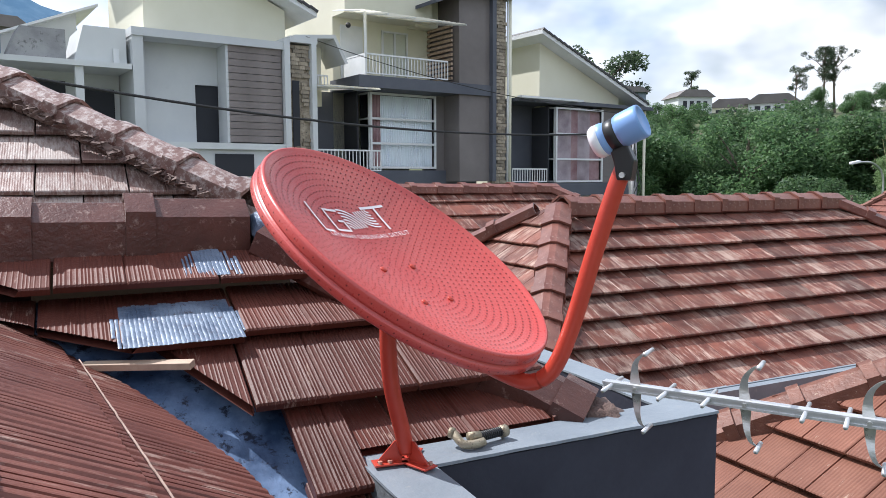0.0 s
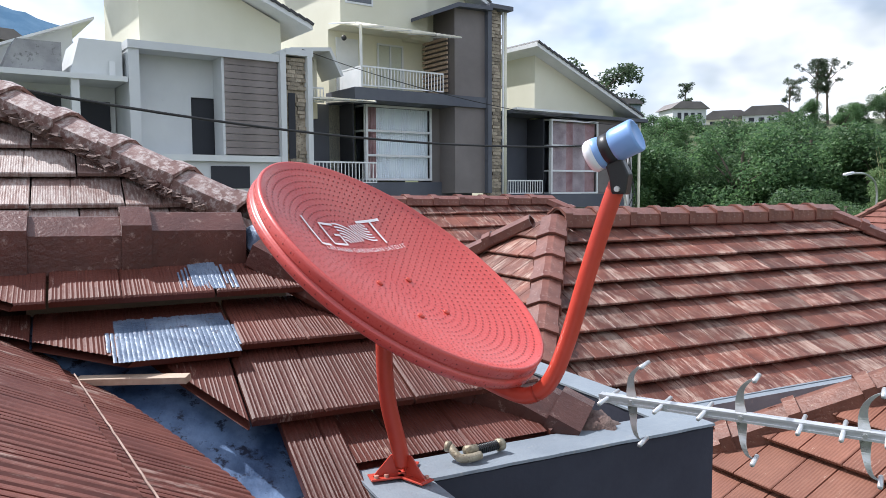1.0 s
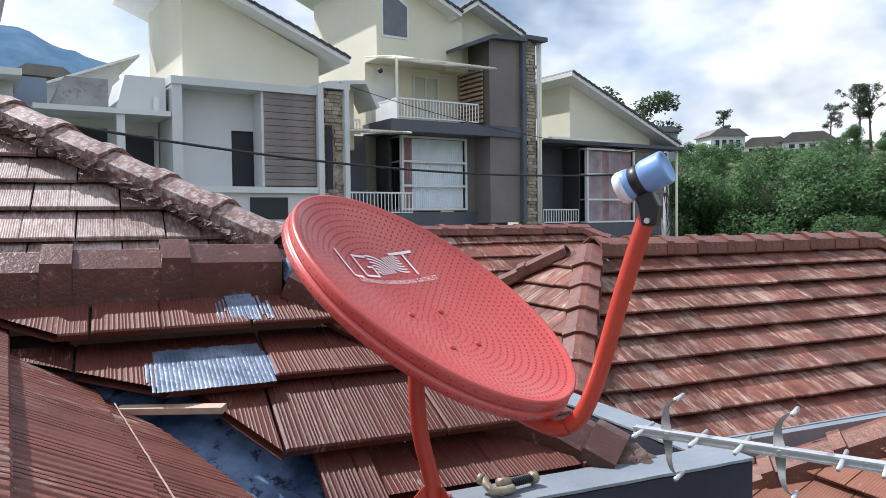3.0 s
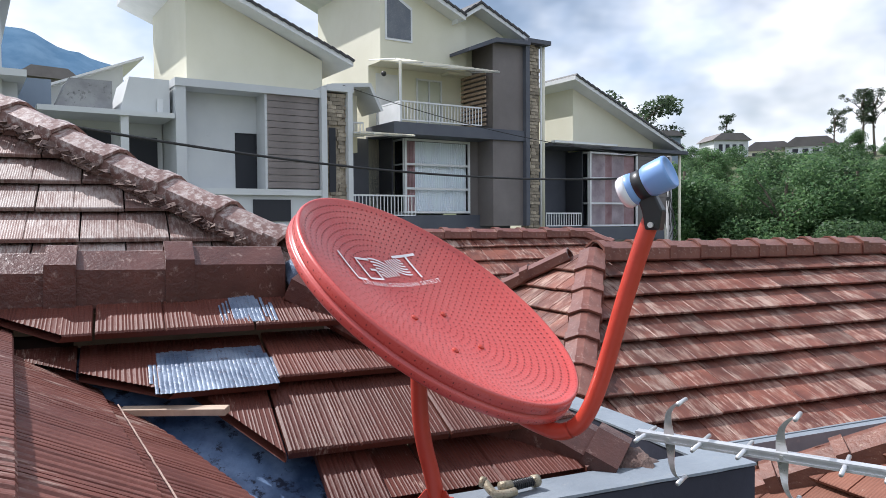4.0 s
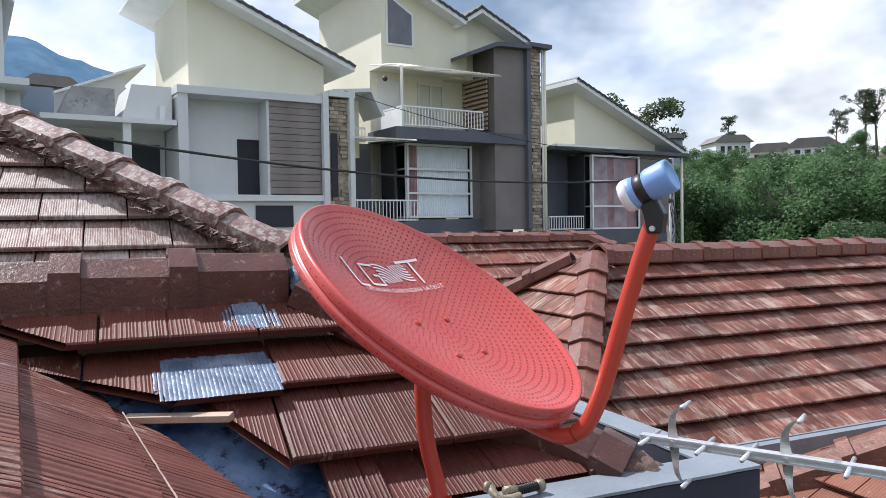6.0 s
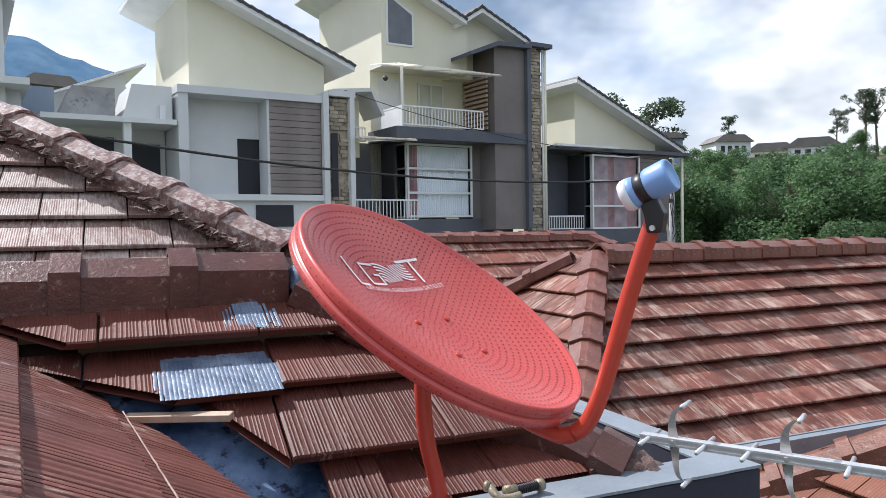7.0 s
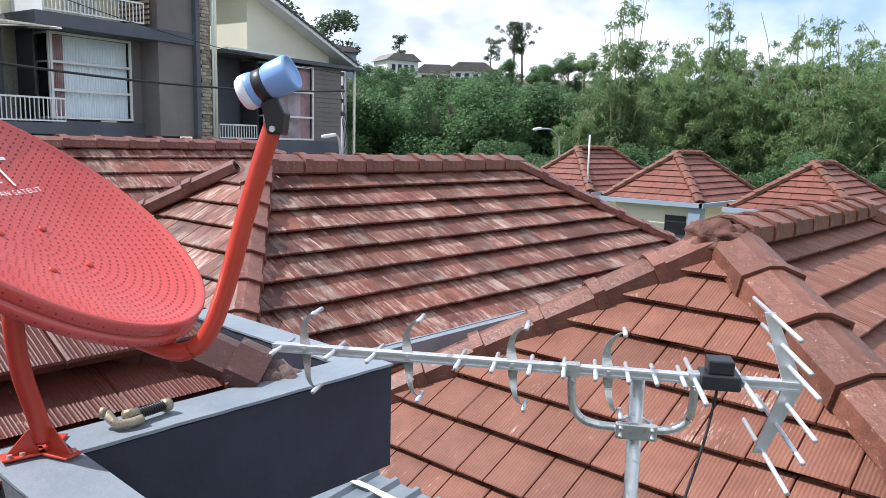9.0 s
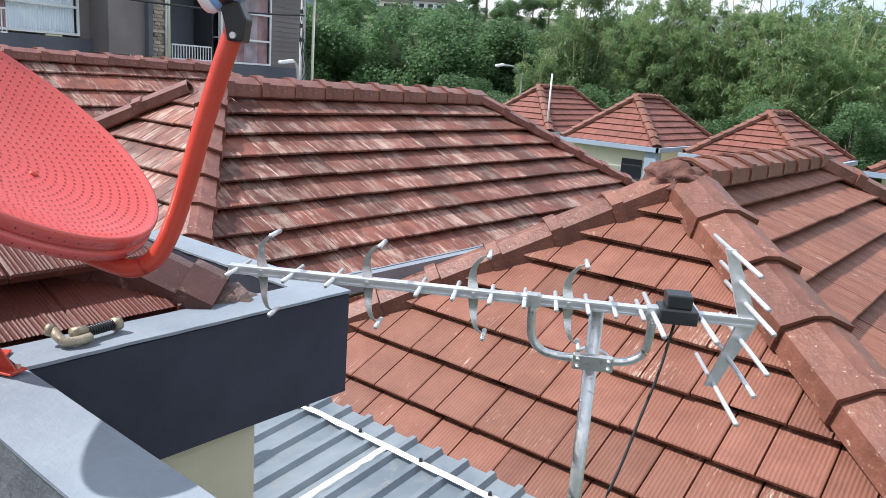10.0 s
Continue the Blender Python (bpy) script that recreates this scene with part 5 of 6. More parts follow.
def house_left():
    h = thing("house", "pale unfinished modern house with open porch and slat screen", "house", HM, group="houses across the street")
    prism("wall", H_CREAM, h, [(-7.25, 0), (-3.0, 0), (-3.0, 9.75), (-7.25, 11.62)], 0.0, 4.4, "cream rendered wall")
    shed_roof(h, -2.25, 9.52, -8.25, 11.98, -0.75, 5.2)
    box_part("porch_slab", H_GREY, h, -7.82, -3.42, -1.0, 1.2, 8.38, 8.60, label="grey porch roof slab")
    box_part("porch_column", H_GREY, h, -7.80, -7.52, -0.95, 0.9, 5.55, 8.38)
    box_part("porch_floor", H_WHITE, h, -7.80, -3.42, -1.0, -0.02, 5.38, 5.56)
    bm = bmesh.new()
    add_box(bm, -7.52, -5.91, -0.14, -0.02, 5.56, 8.38)
    add_box(bm, -5.12, -3.42, -0.14, -0.02, 5.56, 8.38)
    add_box(bm, -5.91, -5.12, -0.14, -0.02, 7.27, 8.38)
    part("porch_wall", bm, H_GREY, h, "grey porch back wall")
    # near-black sheet paints the shade inside the doorway
    box_part("doorway_dark_sheet", DARKIN, h, -5.91, -5.12, -0.06, -0.02, 5.56, 7.27, label="open doorway, its inner shade painted as a near-black sheet")
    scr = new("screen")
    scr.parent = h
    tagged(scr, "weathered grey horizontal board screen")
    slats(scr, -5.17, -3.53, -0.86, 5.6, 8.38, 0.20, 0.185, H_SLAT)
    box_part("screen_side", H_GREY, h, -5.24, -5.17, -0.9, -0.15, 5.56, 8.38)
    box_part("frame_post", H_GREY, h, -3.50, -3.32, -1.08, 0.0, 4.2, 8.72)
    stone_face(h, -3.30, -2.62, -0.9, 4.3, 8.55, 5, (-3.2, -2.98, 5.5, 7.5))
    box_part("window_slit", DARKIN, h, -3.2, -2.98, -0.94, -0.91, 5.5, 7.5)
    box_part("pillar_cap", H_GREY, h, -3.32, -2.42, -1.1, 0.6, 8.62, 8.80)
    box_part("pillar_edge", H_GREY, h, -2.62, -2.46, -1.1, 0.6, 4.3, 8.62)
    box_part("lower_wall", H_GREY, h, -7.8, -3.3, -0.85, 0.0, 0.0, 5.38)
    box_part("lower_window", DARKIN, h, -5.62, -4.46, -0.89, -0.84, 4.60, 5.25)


def house_annex():
    h = thing("annex", "low grey concrete annex with bare parapets", "house", HM, group="houses across the street")
    box_part("slab", H_WHITE, h, -11.2, -7.84, -1.0, 2.5, 7.46, 7.60)
    box_part("wall", H_GREY, h, -11.2, -7.84, 0.6, 2.5, 0.0, 7.46)
    # near-black sheets on the wall paint the shade inside the openings
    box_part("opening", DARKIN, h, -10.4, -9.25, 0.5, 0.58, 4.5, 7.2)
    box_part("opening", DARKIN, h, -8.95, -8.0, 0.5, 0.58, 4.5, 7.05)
    box_part("post", H_WHITE, h, -9.22, -9.02, -0.9, -0.7, 4.0, 7.46)
    prism("concrete_block", H_CONC, h, [(-10.75, 7.6), (-9.35, 7.6), (-9.35, 8.42), (-10.4, 8.42)], -0.5, 1.2, "stained bare concrete parapet")
    prism("planter_wall", H_WHITE, h, [(-9.2, 7.6), (-7.9, 7.6), (-7.9, 8.55), (-8.95, 8.55)], -0.7, 1.3, "white rendered parapet")
    box_part("leaning_board", H_TRIM, h, -8.25, -8.1, -0.78, -0.74, 7.6, 8.0)
    box_part("blue_wall", H_BLUE, h, -11.9, -10.6, 2.0, 6.0, 0.0, 8.75)
    prism("back_gable", H_WHITE, h, [(-10.6, 0), (-8.2, 0), (-8.2, 9.9), (-10.6, 8.9)], 4.6, 8.0)
    shed_roof(h, -10.9, 8.75, -7.6, 10.1, 4.2, 8.0, 0.08, tiles=False)


def house_edge():
    h = thing("house", "tall pale rendered house wall with flat canopy", "house", HM, group="houses across the street")
    box_part("wall", H_WHITE, h, -16.0, -11.95, -1.0, 5.0, 0.0, 12.5)
    prism("eave", H_WHITE, h, [(-16.0, 12.5), (-11.7, 10.2), (-11.7, 10.4), (-16.0, 12.9)], -1.3, 5.0)
    box_part("canopy", H_WHITE, h, -16.0, -11.45, -1.6, 1.5, 8.15, 8.32)
    box_part("lower", H_GREY, h, -16.0, -11.6, -0.6, 1.5, 0.0, 8.15)


def house_middle():
    h = thing("house", "three-storey cream and charcoal house with balcony and stone pillar", "house", HM, group="houses across the street")
    prism("wall", H_CREAM, h, [(-0.88, 0), (2.2, 0), (2.2, 11.72), (-0.88, 13.05)], 0.95, 5.2, "cream rendered wall")
    prism("upper_wall", H_CREAM, h, [(-0.88, 9.98), (2.6, 9.98), (2.6, 11.55), (-0.88, 13.02)], 0.0, 0.95)
    prism("gable_wall", H_CREAM, h, [(2.1, 9.9), (4.55, 9.9), (4.55, 11.55), (3.09, 12.25), (2.1, 11.6)], 0.35, 5.0)
    shed_roof(h, 2.2, 11.62, -1.75, 13.32, -0.6, 5.6)
    shed_roof(h, 2.0, 11.55, 3.09, 12.24, -0.35, 5.2, 0.15)
    shed_roof(h, 5.20, 11.30, 3.05, 12.24, -0.35, 5.2, 0.15)
    prism("gable_window_frame", H_TRIM, h, [(-0.7, 10.72), (0.36, 10.72), (0.36, 11.9), (-0.7, 12.5)], -0.03, 0.02)
    prism("gable_window_pane", GREYGLASS, h, [(-0.63, 10.79), (0.29, 10.79), (0.29, 11.82), (-0.63, 12.36)], -0.04, 0.0, "grey trapezoid window")
    box_part("balcony_back", H_CREAM, h, -0.88, 3.1, 0.9, 0.96, 7.85, 9.98)
    window(h, 1.02, 2.1, 0.88, 7.9, 9.72, bars_u=(1.56,), label="white balcony door with curtain", curtains=((1.08, 1.5, CURTAIN, 6), (1.75, 2.05, CURTAIN_RED, 5)), depth=0.05)
    box_part("side_door", H_TRIM, h, -0.6, 0.25, 0.84, 0.9, 7.9, 9.75, label="white panelled door")
    lv = new("louvre")
    lv.parent = h
    tagged(lv, "brown wooden louvre screen")
    bm = bmesh.new()
    add_box(bm, -0.03, 0.03, -0.65, 0.88, 0, 0.09)
    me = finish(bm, "louvre_slat", WOOD)
    for i in range(12):
        ob = new("louvre_slat", me)
        ob.parent = lv
        ob.matrix_basis = pose(3.0, 0, 8.0 + 0.165 * i)
    box_part("balcony_slab", H_SLATE, h, -0.95, 4.5, -1.05, 1.0, 7.46, 7.84, label="charcoal balcony slab")
    railing(h, -0.66, 2.56, -1.0, 7.84, 8.55, 26, side=0.6)
    box_part("dark_column", H_DARK, h, 3.10, 4.55, -0.95, 0.9, 4.4, 10.9, label="charcoal rendered pier")
    box_part("dark_fin", H_SLATE, h, 4.45, 4.62, -1.15, 0.9, 4.4, 11.1)
    prism("canopy", H_SLATE, h, [(1.9, 10.40), (3.1, 10.86), (4.6, 10.92), (4.6, 11.06), (3.05, 11.0), (1.9, 10.52)], -1.25, 0.6, "thin charcoal canopy")
    stone_face(h, 4.64, 5.28, -0.9, 4.2, 11.0, 9)
    box_part("pillar_cap", H_SLATE, h, 4.5, 5.6, -1.2, 0.5, 11.03, 11.18)
    bm = bmesh.new()
    add_tube(bm, [(5.42, -0.95, 3.6), (5.42, -0.95, 11.0)], 0.06, 10)
    part("downpipe", bm, H_CREAM, h, "cream rain downpipe", smooth=True)
    bm = bmesh.new()
    add_tube(bm, [(5.31, -0.95, 3.6), (5.31, -0.95, 11.0)], 0.04, 8)
    part("conduit", bm, H_TRIM, h, smooth=True)
    # bay window below
    window(h, 0.0, 2.72, 0.0, 4.86, 7.44, bars_u=(), bars_z=(6.56, 5.72), label="large white-framed bay window with white curtain", t=0.075,
           curtains=((0.08, 0.5, CURTAIN_RED, 7), (0.5, 2.65, CURTAIN, 24)), depth=0.6)
    side = window(h, 0.0, 1.0, 0.0, 4.86, 7.44, bars_z=(6.56,), label="side pane of the bay window", depth=0.4)
    side.matrix_basis = pose(0, 0, 0, 0, 0, 90) @ pose(0.0, 0.03, 0)
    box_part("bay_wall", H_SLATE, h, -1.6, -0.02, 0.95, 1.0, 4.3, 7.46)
    box_part("dark_wall", H_DARK, h, 2.74, 4.5, 0.0, 0.9, 4.3, 7.46, label="charcoal rendered wall")
    box_part("bay_sill", H_SLATE, h, -0.1, 4.5, -0.12, 0.9, 4.0, 4.8)
    railing(h, -2.44, -0.1, -0.9, 4.70, 5.45, 18)
    box_part("lower_balcony", H_SLATE, h, -2.46, 0.0, -0.95, 1.0, 4.4, 4.72)
    aw = new("awning")
    aw.parent = h
    tagged(aw, "pale corrugated awning on a white frame")
    for nm, (u0, u1, w0, w1, za, zb) in dict(upper=(-1.25, 2.85, -1.7, 0.1, 9.72, 10.02), lower=(-2.45, -0.5, -1.6, 0.9, 7.36, 7.56)).items():
        bm = bmesh.new()
        n = 40
        a, b = [], []
        for i in range(n + 1):
            u = u0 + (u1 - u0) * i / n
            d = 0.015 * (i % 2)
            a.append(bm.verts.new((u, w0, za + d)))
            b.append(bm.verts.new((u, w1, zb + d)))
        for i in range(n):
            bm.faces.new((a[i], a[i + 1], b[i + 1], b[i]))
        part("awning_sheet", bm, AWNING, aw)
        for k in range(5):
            u = u0 + (u1 - u0) * k / 4
            bm = bmesh.new()
            add_tube(bm, [(u, w0, za - 0.03), (u, w1, zb - 0.03)], 0.02, 6)
            part("awning_bar", bm, H_TRIM, aw)
    box_part("awning_post", H_TRIM, h, -0.70, -0.63, -1.0, -0.93, 7.84, 9.85)
    # side bay with its slanted canopy
    box_part("side_wall", H_CREAM, h, -2.6, -0.9, 4.2, 5.0, 0.0, 9.2)
    window(h, -2.35, -1.95, 2.0, 7.5, 9.0, bars_u=(-2.15,), label="narrow white side window")
    prism("side_canopy", H_GREY, h, [(-2.9, 8.84), (-1.55, 8.98), (-1.15, 8.2), (-1.05, 8.24), (-1.5, 9.1), (-2.9, 8.96)], -0.5, 0.9, "slanted grey canopy")
    box_part("side_bay", H_CREAM, h, -2.44, -1.6, 0.35, 0.9, 6.9, 8.8, label="narrow cream side bay")
    window(h, -2.36, -1.92, 0.33, 7.45, 8.72, bars_u=(-2.14,), label="tall narrow white window", depth=0.015)
    railing(h, -2.44, -1.65, -0.2, 7.3, 7.85, 7)
    box_part("side_door", DARKIN, h, -2.2, -1.3, 4.1, 4.18, 4.7, 6.6)
    bm = bmesh.new()
    bmesh.ops.create_uvsphere(bm, u_segments=10, v_segments=8, radius=0.09)
    part("wall_lamp", bm, BLACK, h, "small black wall lamp", smooth=True, m=pose(-0.8, -0.08, 9.55))


def house_right():
    h = thing("house", "cream house with single-pitch roof and bay window", "house", HM, group="houses across the street")
    prism("wall", H_CREAM, h, [(7.75, 0), (12.35, 0), (12.35, 7.93), (7.75, 9.87)], 0.0, 4.6, "cream rendered wall")
    shed_roof(h, 13.45, 7.50, 7.25, 10.03, -0.7, 5.4)
    box_part("flat_canopy", H_SLATE, h, 5.7, 13.3, -1.1, 0.4, 7.36, 7.5, label="thin dark canopy")
    box_part("canopy_edge", H_TRIM, h, 5.6, 8.8, -1.4, -1.15, 7.46, 7.54)
    window(h, 7.77, 10.4, -0.9, 4.34, 7.26, bars_u=(), bars_z=(6.24, 5.25), label="white-framed bay window with rose curtain", t=0.07,
           curtains=((7.85, 8.3, CURTAIN_ROSE, 8), (8.3, 8.75, CURTAIN_ROSE, 8), (8.75, 9.1, CURTAIN_RED, 7), (9.1, 9.8, CURTAIN_ROSE, 12), (9.8, 10.35, CURTAIN_RED, 9)), depth=0.35)
    side = window(h, 0.0, 0.95, 0.0, 4.34, 7.26, bars_z=(6.24, 5.25), label="side pane of the bay window", depth=0.3)
    side.matrix_basis = pose(7.77, -0.87, 0, 0, 0, 90)
    scr = new("screen")
    scr.parent = h
    tagged(scr, "dark grey horizontal board cladding")
    slats(scr, 10.45, 12.5, -0.86, 4.0, 7.3, 0.19, 0.18, H_DARK)
    box_part("cladding_back", H_DARK, h, 10.42, 12.5, -0.85, 0.0, 3.5, 7.36)
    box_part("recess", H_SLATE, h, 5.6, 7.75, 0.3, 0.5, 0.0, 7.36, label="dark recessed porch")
    railing(h, 5.6, 7.35, -0.9, 4.30, 4.88, 14)
    box_part("porch_floor", H_SLATE, h, 5.6, 12.5, -1.0, 0.0, 3.8, 4.32)
    bm = bmesh.new()
    add_tube(bm, [(13.0, -0.9, 0.5), (13.0, -0.9, 7.35)], 0.06, 10)
    part("downpipe", bm, H_CREAM, h, "cream rain downpipe", smooth=True)
    box_part("lower_wall", H_GREY, h, 5.6, 12.5, -0.6, 0.0, 0.0, 3.8)


house_left()
house_annex()
house_edge()
house_middle()
house_right()


# ---- small hip roofs beyond ----
def small_house(x0, y0, wide, long, z_eave, z_top, seed):
    """A low house with a hipped tile roof; the corner x0, y0 is nearest."""
    h = thing("low_house", "small cream house with red-brown hipped tile roof", "house", group="low houses beyond")
    box_part("wall", H_CREAM, h, x0 + 0.3, x0 + long - 0.3, y0 + 0.3, y0 + wide - 0.3, 0.0, z_eave - 0.05)
    box_part("window", DARKIN, h, x0 + 0.27, x0 + 0.31, y0 + 0.5, y0 + 1.1, z_eave - 1.6, z_eave - 0.4)
    hx, mid_y = wide / 2, y0 + wide / 2
    s = (z_top - z_eave) / hx
    a, b = (x0 + hx, mid_y), (x0 + long - hx, mid_y)
    n, p = 8, hx / 8
    tiled(h, (x0, 0, z_eave), (1, 0), s, -(y0 + wide), -y0, n, p, [(a, (x0, y0), (x0, mid_y)), (a, (x0, y0 + wide), (x0, mid_y))], TILE_FAR, seed, width=0.33 * 2, gap=0.004)
    tiled(h, (0, y0, z_eave), (0, 1), s, x0, x0 + long, n, p, [(a, (x0, y0), (a[0] + 0.5, y0)), (b, (x0 + long, y0), (a[0], y0))], TILE_FAR, seed + 1, width=0.33 * 2, gap=0.004)
    slope_slab(h, [(*a, z_top), (*b, z_top), (x0 + long, y0 + wide, z_eave), (x0, y0 + wide, z_eave)], TILE_FAR)
    slope_slab(h, [(*b, z_top), (x0 + long, y0, z_eave), (x0 + long, y0 + wide, z_eave)], TILE_FAR)
    up = Vector((0, 0, 0.09))
    for q, r in (((x0, y0, z_eave), (*a, z_top)), ((x0, y0 + wide, z_eave), (*a, z_top)), ((x0 + long, y0, z_eave), (*b, z_top)), ((*a, z_top), (*b, z_top))):
        caps(h, Vector(q) + up, Vector(r) + up, 0.36, 0.12, 0.06, CAP_B, seed + 3)
    box_part("gutter", H_BLUE, h, x0 - 0.13, x0 - 0.02, y0 - 0.1, y0 + wide + 0.1, z_eave - 0.12, z_eave + 0.0, label="grey-blue gutter")
    box_part("gutter", H_BLUE, h, x0 - 0.13, x0 + long, y0 - 0.13, y0 - 0.02, z_eave - 0.12, z_eave + 0.0)
    box_part("corner_post", H_BLUE, h, x0 - 0.05, x0 + 0.28, y0 - 0.02, y0 + 0.3, 0.0, z_eave - 0.1)


small_house(20.4, 12.3, 3.0, 5.2, 3.0, 4.33, 60)
small_house(19.2, 8.25, 2.95, 4.6, 3.0, 4.27, 64)
small_house(18.9, 4.4, 3.0, 4.6, 2.98, 4.12, 68)
small_house(20.5, 0.5, 3.0, 5.0, 2.95, 4.0, 72)


# ---- trees ----
def leaf_cloud(rnd, blobs, count, size, droop=0.0, slim=0.4):
    """Many small leaves scattered through clumps."""
    verts, faces = [], []
    tot = sum(b[3] ** 2 for b in blobs)
    for (cx, cy, cz, r) in blobs:
        for _ in range(int(count * r * r / tot)):
            d = Vector((rnd.gauss(0, 1), rnd.gauss(0, 1), rnd.gauss(0, 1))).normalized() * r * (rnd.random() ** 0.45)
            p = Vector((cx, cy, cz)) + Vector((d.x, d.y, d.z * 0.75))
            a = Vector((rnd.uniform(-1, 1), rnd.uniform(-1, 1), rnd.uniform(-0.6, 0.4) - droop)).normalized()
            b = a.cross(Vector((rnd.uniform(-1, 1), rnd.uniform(-1, 1), rnd.uniform(-1, 1)))).normalized()
            s = size * rnd.uniform(0.6, 1.3)
            n0 = len(verts)
            verts += [p + b * s * slim * 0.5, p + a * s, p - b * s * slim * 0.5]
            faces.append((n0, n0 + 1, n0 + 2))
    return verts, faces


def mesh_of(name, v, f, mat):
    me = bpy.data.meshes.new(name)
    me.from_pydata(v, [], f)
    me.materials.append(mat)
    return me


def tree(kind, seed):
    """One tree at the origin: trunk with limbs and a crown of leaves."""
    rnd = random.Random(seed)
    if kind == "bamboo":
        t = thing("bamboo_clump", "tall feathery yellow-green bamboo clump", "bamboo", group="bamboo and trees on the slope")
        H = rnd.uniform(10, 12)
        bm = bmesh.new()
        blobs = []
        for k in range(16):
            a = rnd.uniform(0, 6.28)
            lean = rnd.uniform(0.6, 3.2)
            hh = H * rnd.choice((rnd.uniform(0.65, 0.95), rnd.uniform(0.9, 1.22)))
            bx, by = rnd.uniform(-0.9, 0.9), rnd.uniform(-0.9, 0.9)
            pts = [(bx + lean * math.cos(a) * (s ** 2.4), by + lean * math.sin(a) * (s ** 2.4), hh * (s - 0.10 * s ** 5)) for s in [i / 6 for i in range(7)]]
            add_tube(bm, pts, 0.05, 5, radii=[0.055 - 0.007 * i for i in range(7)])
            for i in range(2, 7):
                for q in range(3):
                    s = rnd.uniform(0.22, 1.0)
                    j = min(5, int(s * 6))
                    p = Vector(pts[j]).lerp(Vector(pts[j + 1]), s * 6 - j if j < 6 else 1)
                    blobs.append((p.x + rnd.uniform(-0.5, 0.5), p.y + rnd.uniform(-0.5, 0.5), p.z + rnd.uniform(-0.4, 0.25), rnd.uniform(0.28, 0.75) if s < 0.75 else rnd.uniform(0.15, 0.36)))
        tagged(part("cane_cluster", bm, CANE, t, "slender green canes"), kind="stuff")
        v, f = leaf_cloud(rnd, blobs, 24000, 0.24, droop=0.5, slim=0.30)
        ob = new("crown", mesh_of("crown", v, f, LEAF_BAMBOO))
    else:
        mat = LEAF_TREE if kind == "tree" else LEAF_DARK
        t = thing("tree", "broad leafy green tree" if kind == "tree" else "tall thin-crowned dark tree", "tree", group="bamboo and trees on the slope")
        H = rnd.uniform(7.0, 9.5) if kind == "tree" else rnd.uniform(9, 11)
        bm = bmesh.new()
        trunk = [(0, 0, -0.5), (rnd.uniform(-0.2, 0.2), rnd.uniform(-0.2, 0.2), H * 0.35), (rnd.uniform(-0.4, 0.4), rnd.uniform(-0.4, 0.4), H * 0.85)]
        add_tube(bm, curve_pts(trunk, 4), 0.2, 7, radii=[0.24 - 0.02 * i for i in range(9)])
        blobs = []
        for k in range(13):
            a = rnd.uniform(0, 6.28)
            z0 = H * rnd.uniform(0.3, 0.75) if kind == "tree" else H * rnd.uniform(0.46, 0.9)
            r = rnd.uniform(1.0, 2.6) if kind == "tree" else rnd.uniform(0.5, 2.2)
            e = Vector((r * math.cos(a), r * math.sin(a), z0 + rnd.uniform(0.4, 1.6)))
            add_tube(bm, [(0, 0, z0 * 0.85), e * 0.5 + Vector((0, 0, z0 * 0.45)), e], 0.05, 5, radii=[0.09, 0.06, 0.03])
            blobs.append((e.x, e.y, e.z, rnd.uniform(0.9, 1.6) if kind == "tree" else rnd.uniform(0.35, 0.75)))
            blobs.append((e.x + rnd.uniform(-0.9, 0.9), e.y + rnd.uniform(-0.9, 0.9), e.z + rnd.uniform(-0.9, 0.6), rnd.uniform(0.5, 1.0)))
        if kind == "tree":
            for k in range(8):
                a = rnd.uniform(0, 6.28)
                blobs.append((1.9 * math.cos(a), 1.9 * math.sin(a), rnd.uniform(0.8, 2.8), rnd.uniform(0.8, 1.3)))
        part("trunk", bm, BARK, t)
        v, f = leaf_cloud(rnd, blobs, 14000 if kind == "tree" else 3600, 0.2 if kind == "tree" else 0.22, slim=0.7)
        ob = new("crown", mesh_of("crown", v, f, mat))
    ob.parent = t
    return t


protos = {k: [tree(k, s) for s in seeds] for k, seeds in dict(bamboo=(1, 2, 3, 4), tree=(5, 6, 7), dark=(8, 9)).items()}
used = set()


def plant(kind, bearing, dist, z_top=None, scale=1.0, turn=0.0, pick=0):
    """A tree at a bearing (degrees from y towards x) and distance from the roof."""
    proto = protos[kind][pick % len(protos[kind])]
    x, y = dist * math.sin(radians(bearing)), dist * math.cos(radians(bearing))
    z = ground_height(x, y) if z_top is None else z_top
    m = pose(x, y, z - 0.1, 0, 0, turn) @ Matrix.Scale(scale, 4)
    if proto.name not in used:
        used.add(proto.name)
        proto.matrix_basis = m
    else:
        c = copy_thing(proto, pose(x, y, z - 0.1, 0, 0, turn))
        c.scale = (scale, scale, scale)


rt = random.Random(77)
plant("tree", 54.2, 27, scale=0.52, turn=40, pick=1)
for i in range(58):
    b = 38.5 + 18 * (i % 29) / 28 + rt.uniform(-0.6, 0.6)
    row = i // 29
    low = 0.8 if 42.6 < b < 46.4 else 1.0
    plant("tree", b, (46 if row == 0 else 62) + rt.uniform(-4, 5), scale=low * rt.uniform(0.76, 1.1), turn=rt.uniform(0, 360), pick=rt.randrange(3))
for i in range(30):
    b = 58.0 + 29.5 * i / 29 + rt.uniform(-0.5, 0.5)
    plant("bamboo", b, 42 + rt.uniform(-4, 6), scale=rt.uniform(0.74, 1.04) * min(1, 0.75 + 0.06 * (b - 57.5)), turn=rt.uniform(0, 360), pick=rt.randrange(4))
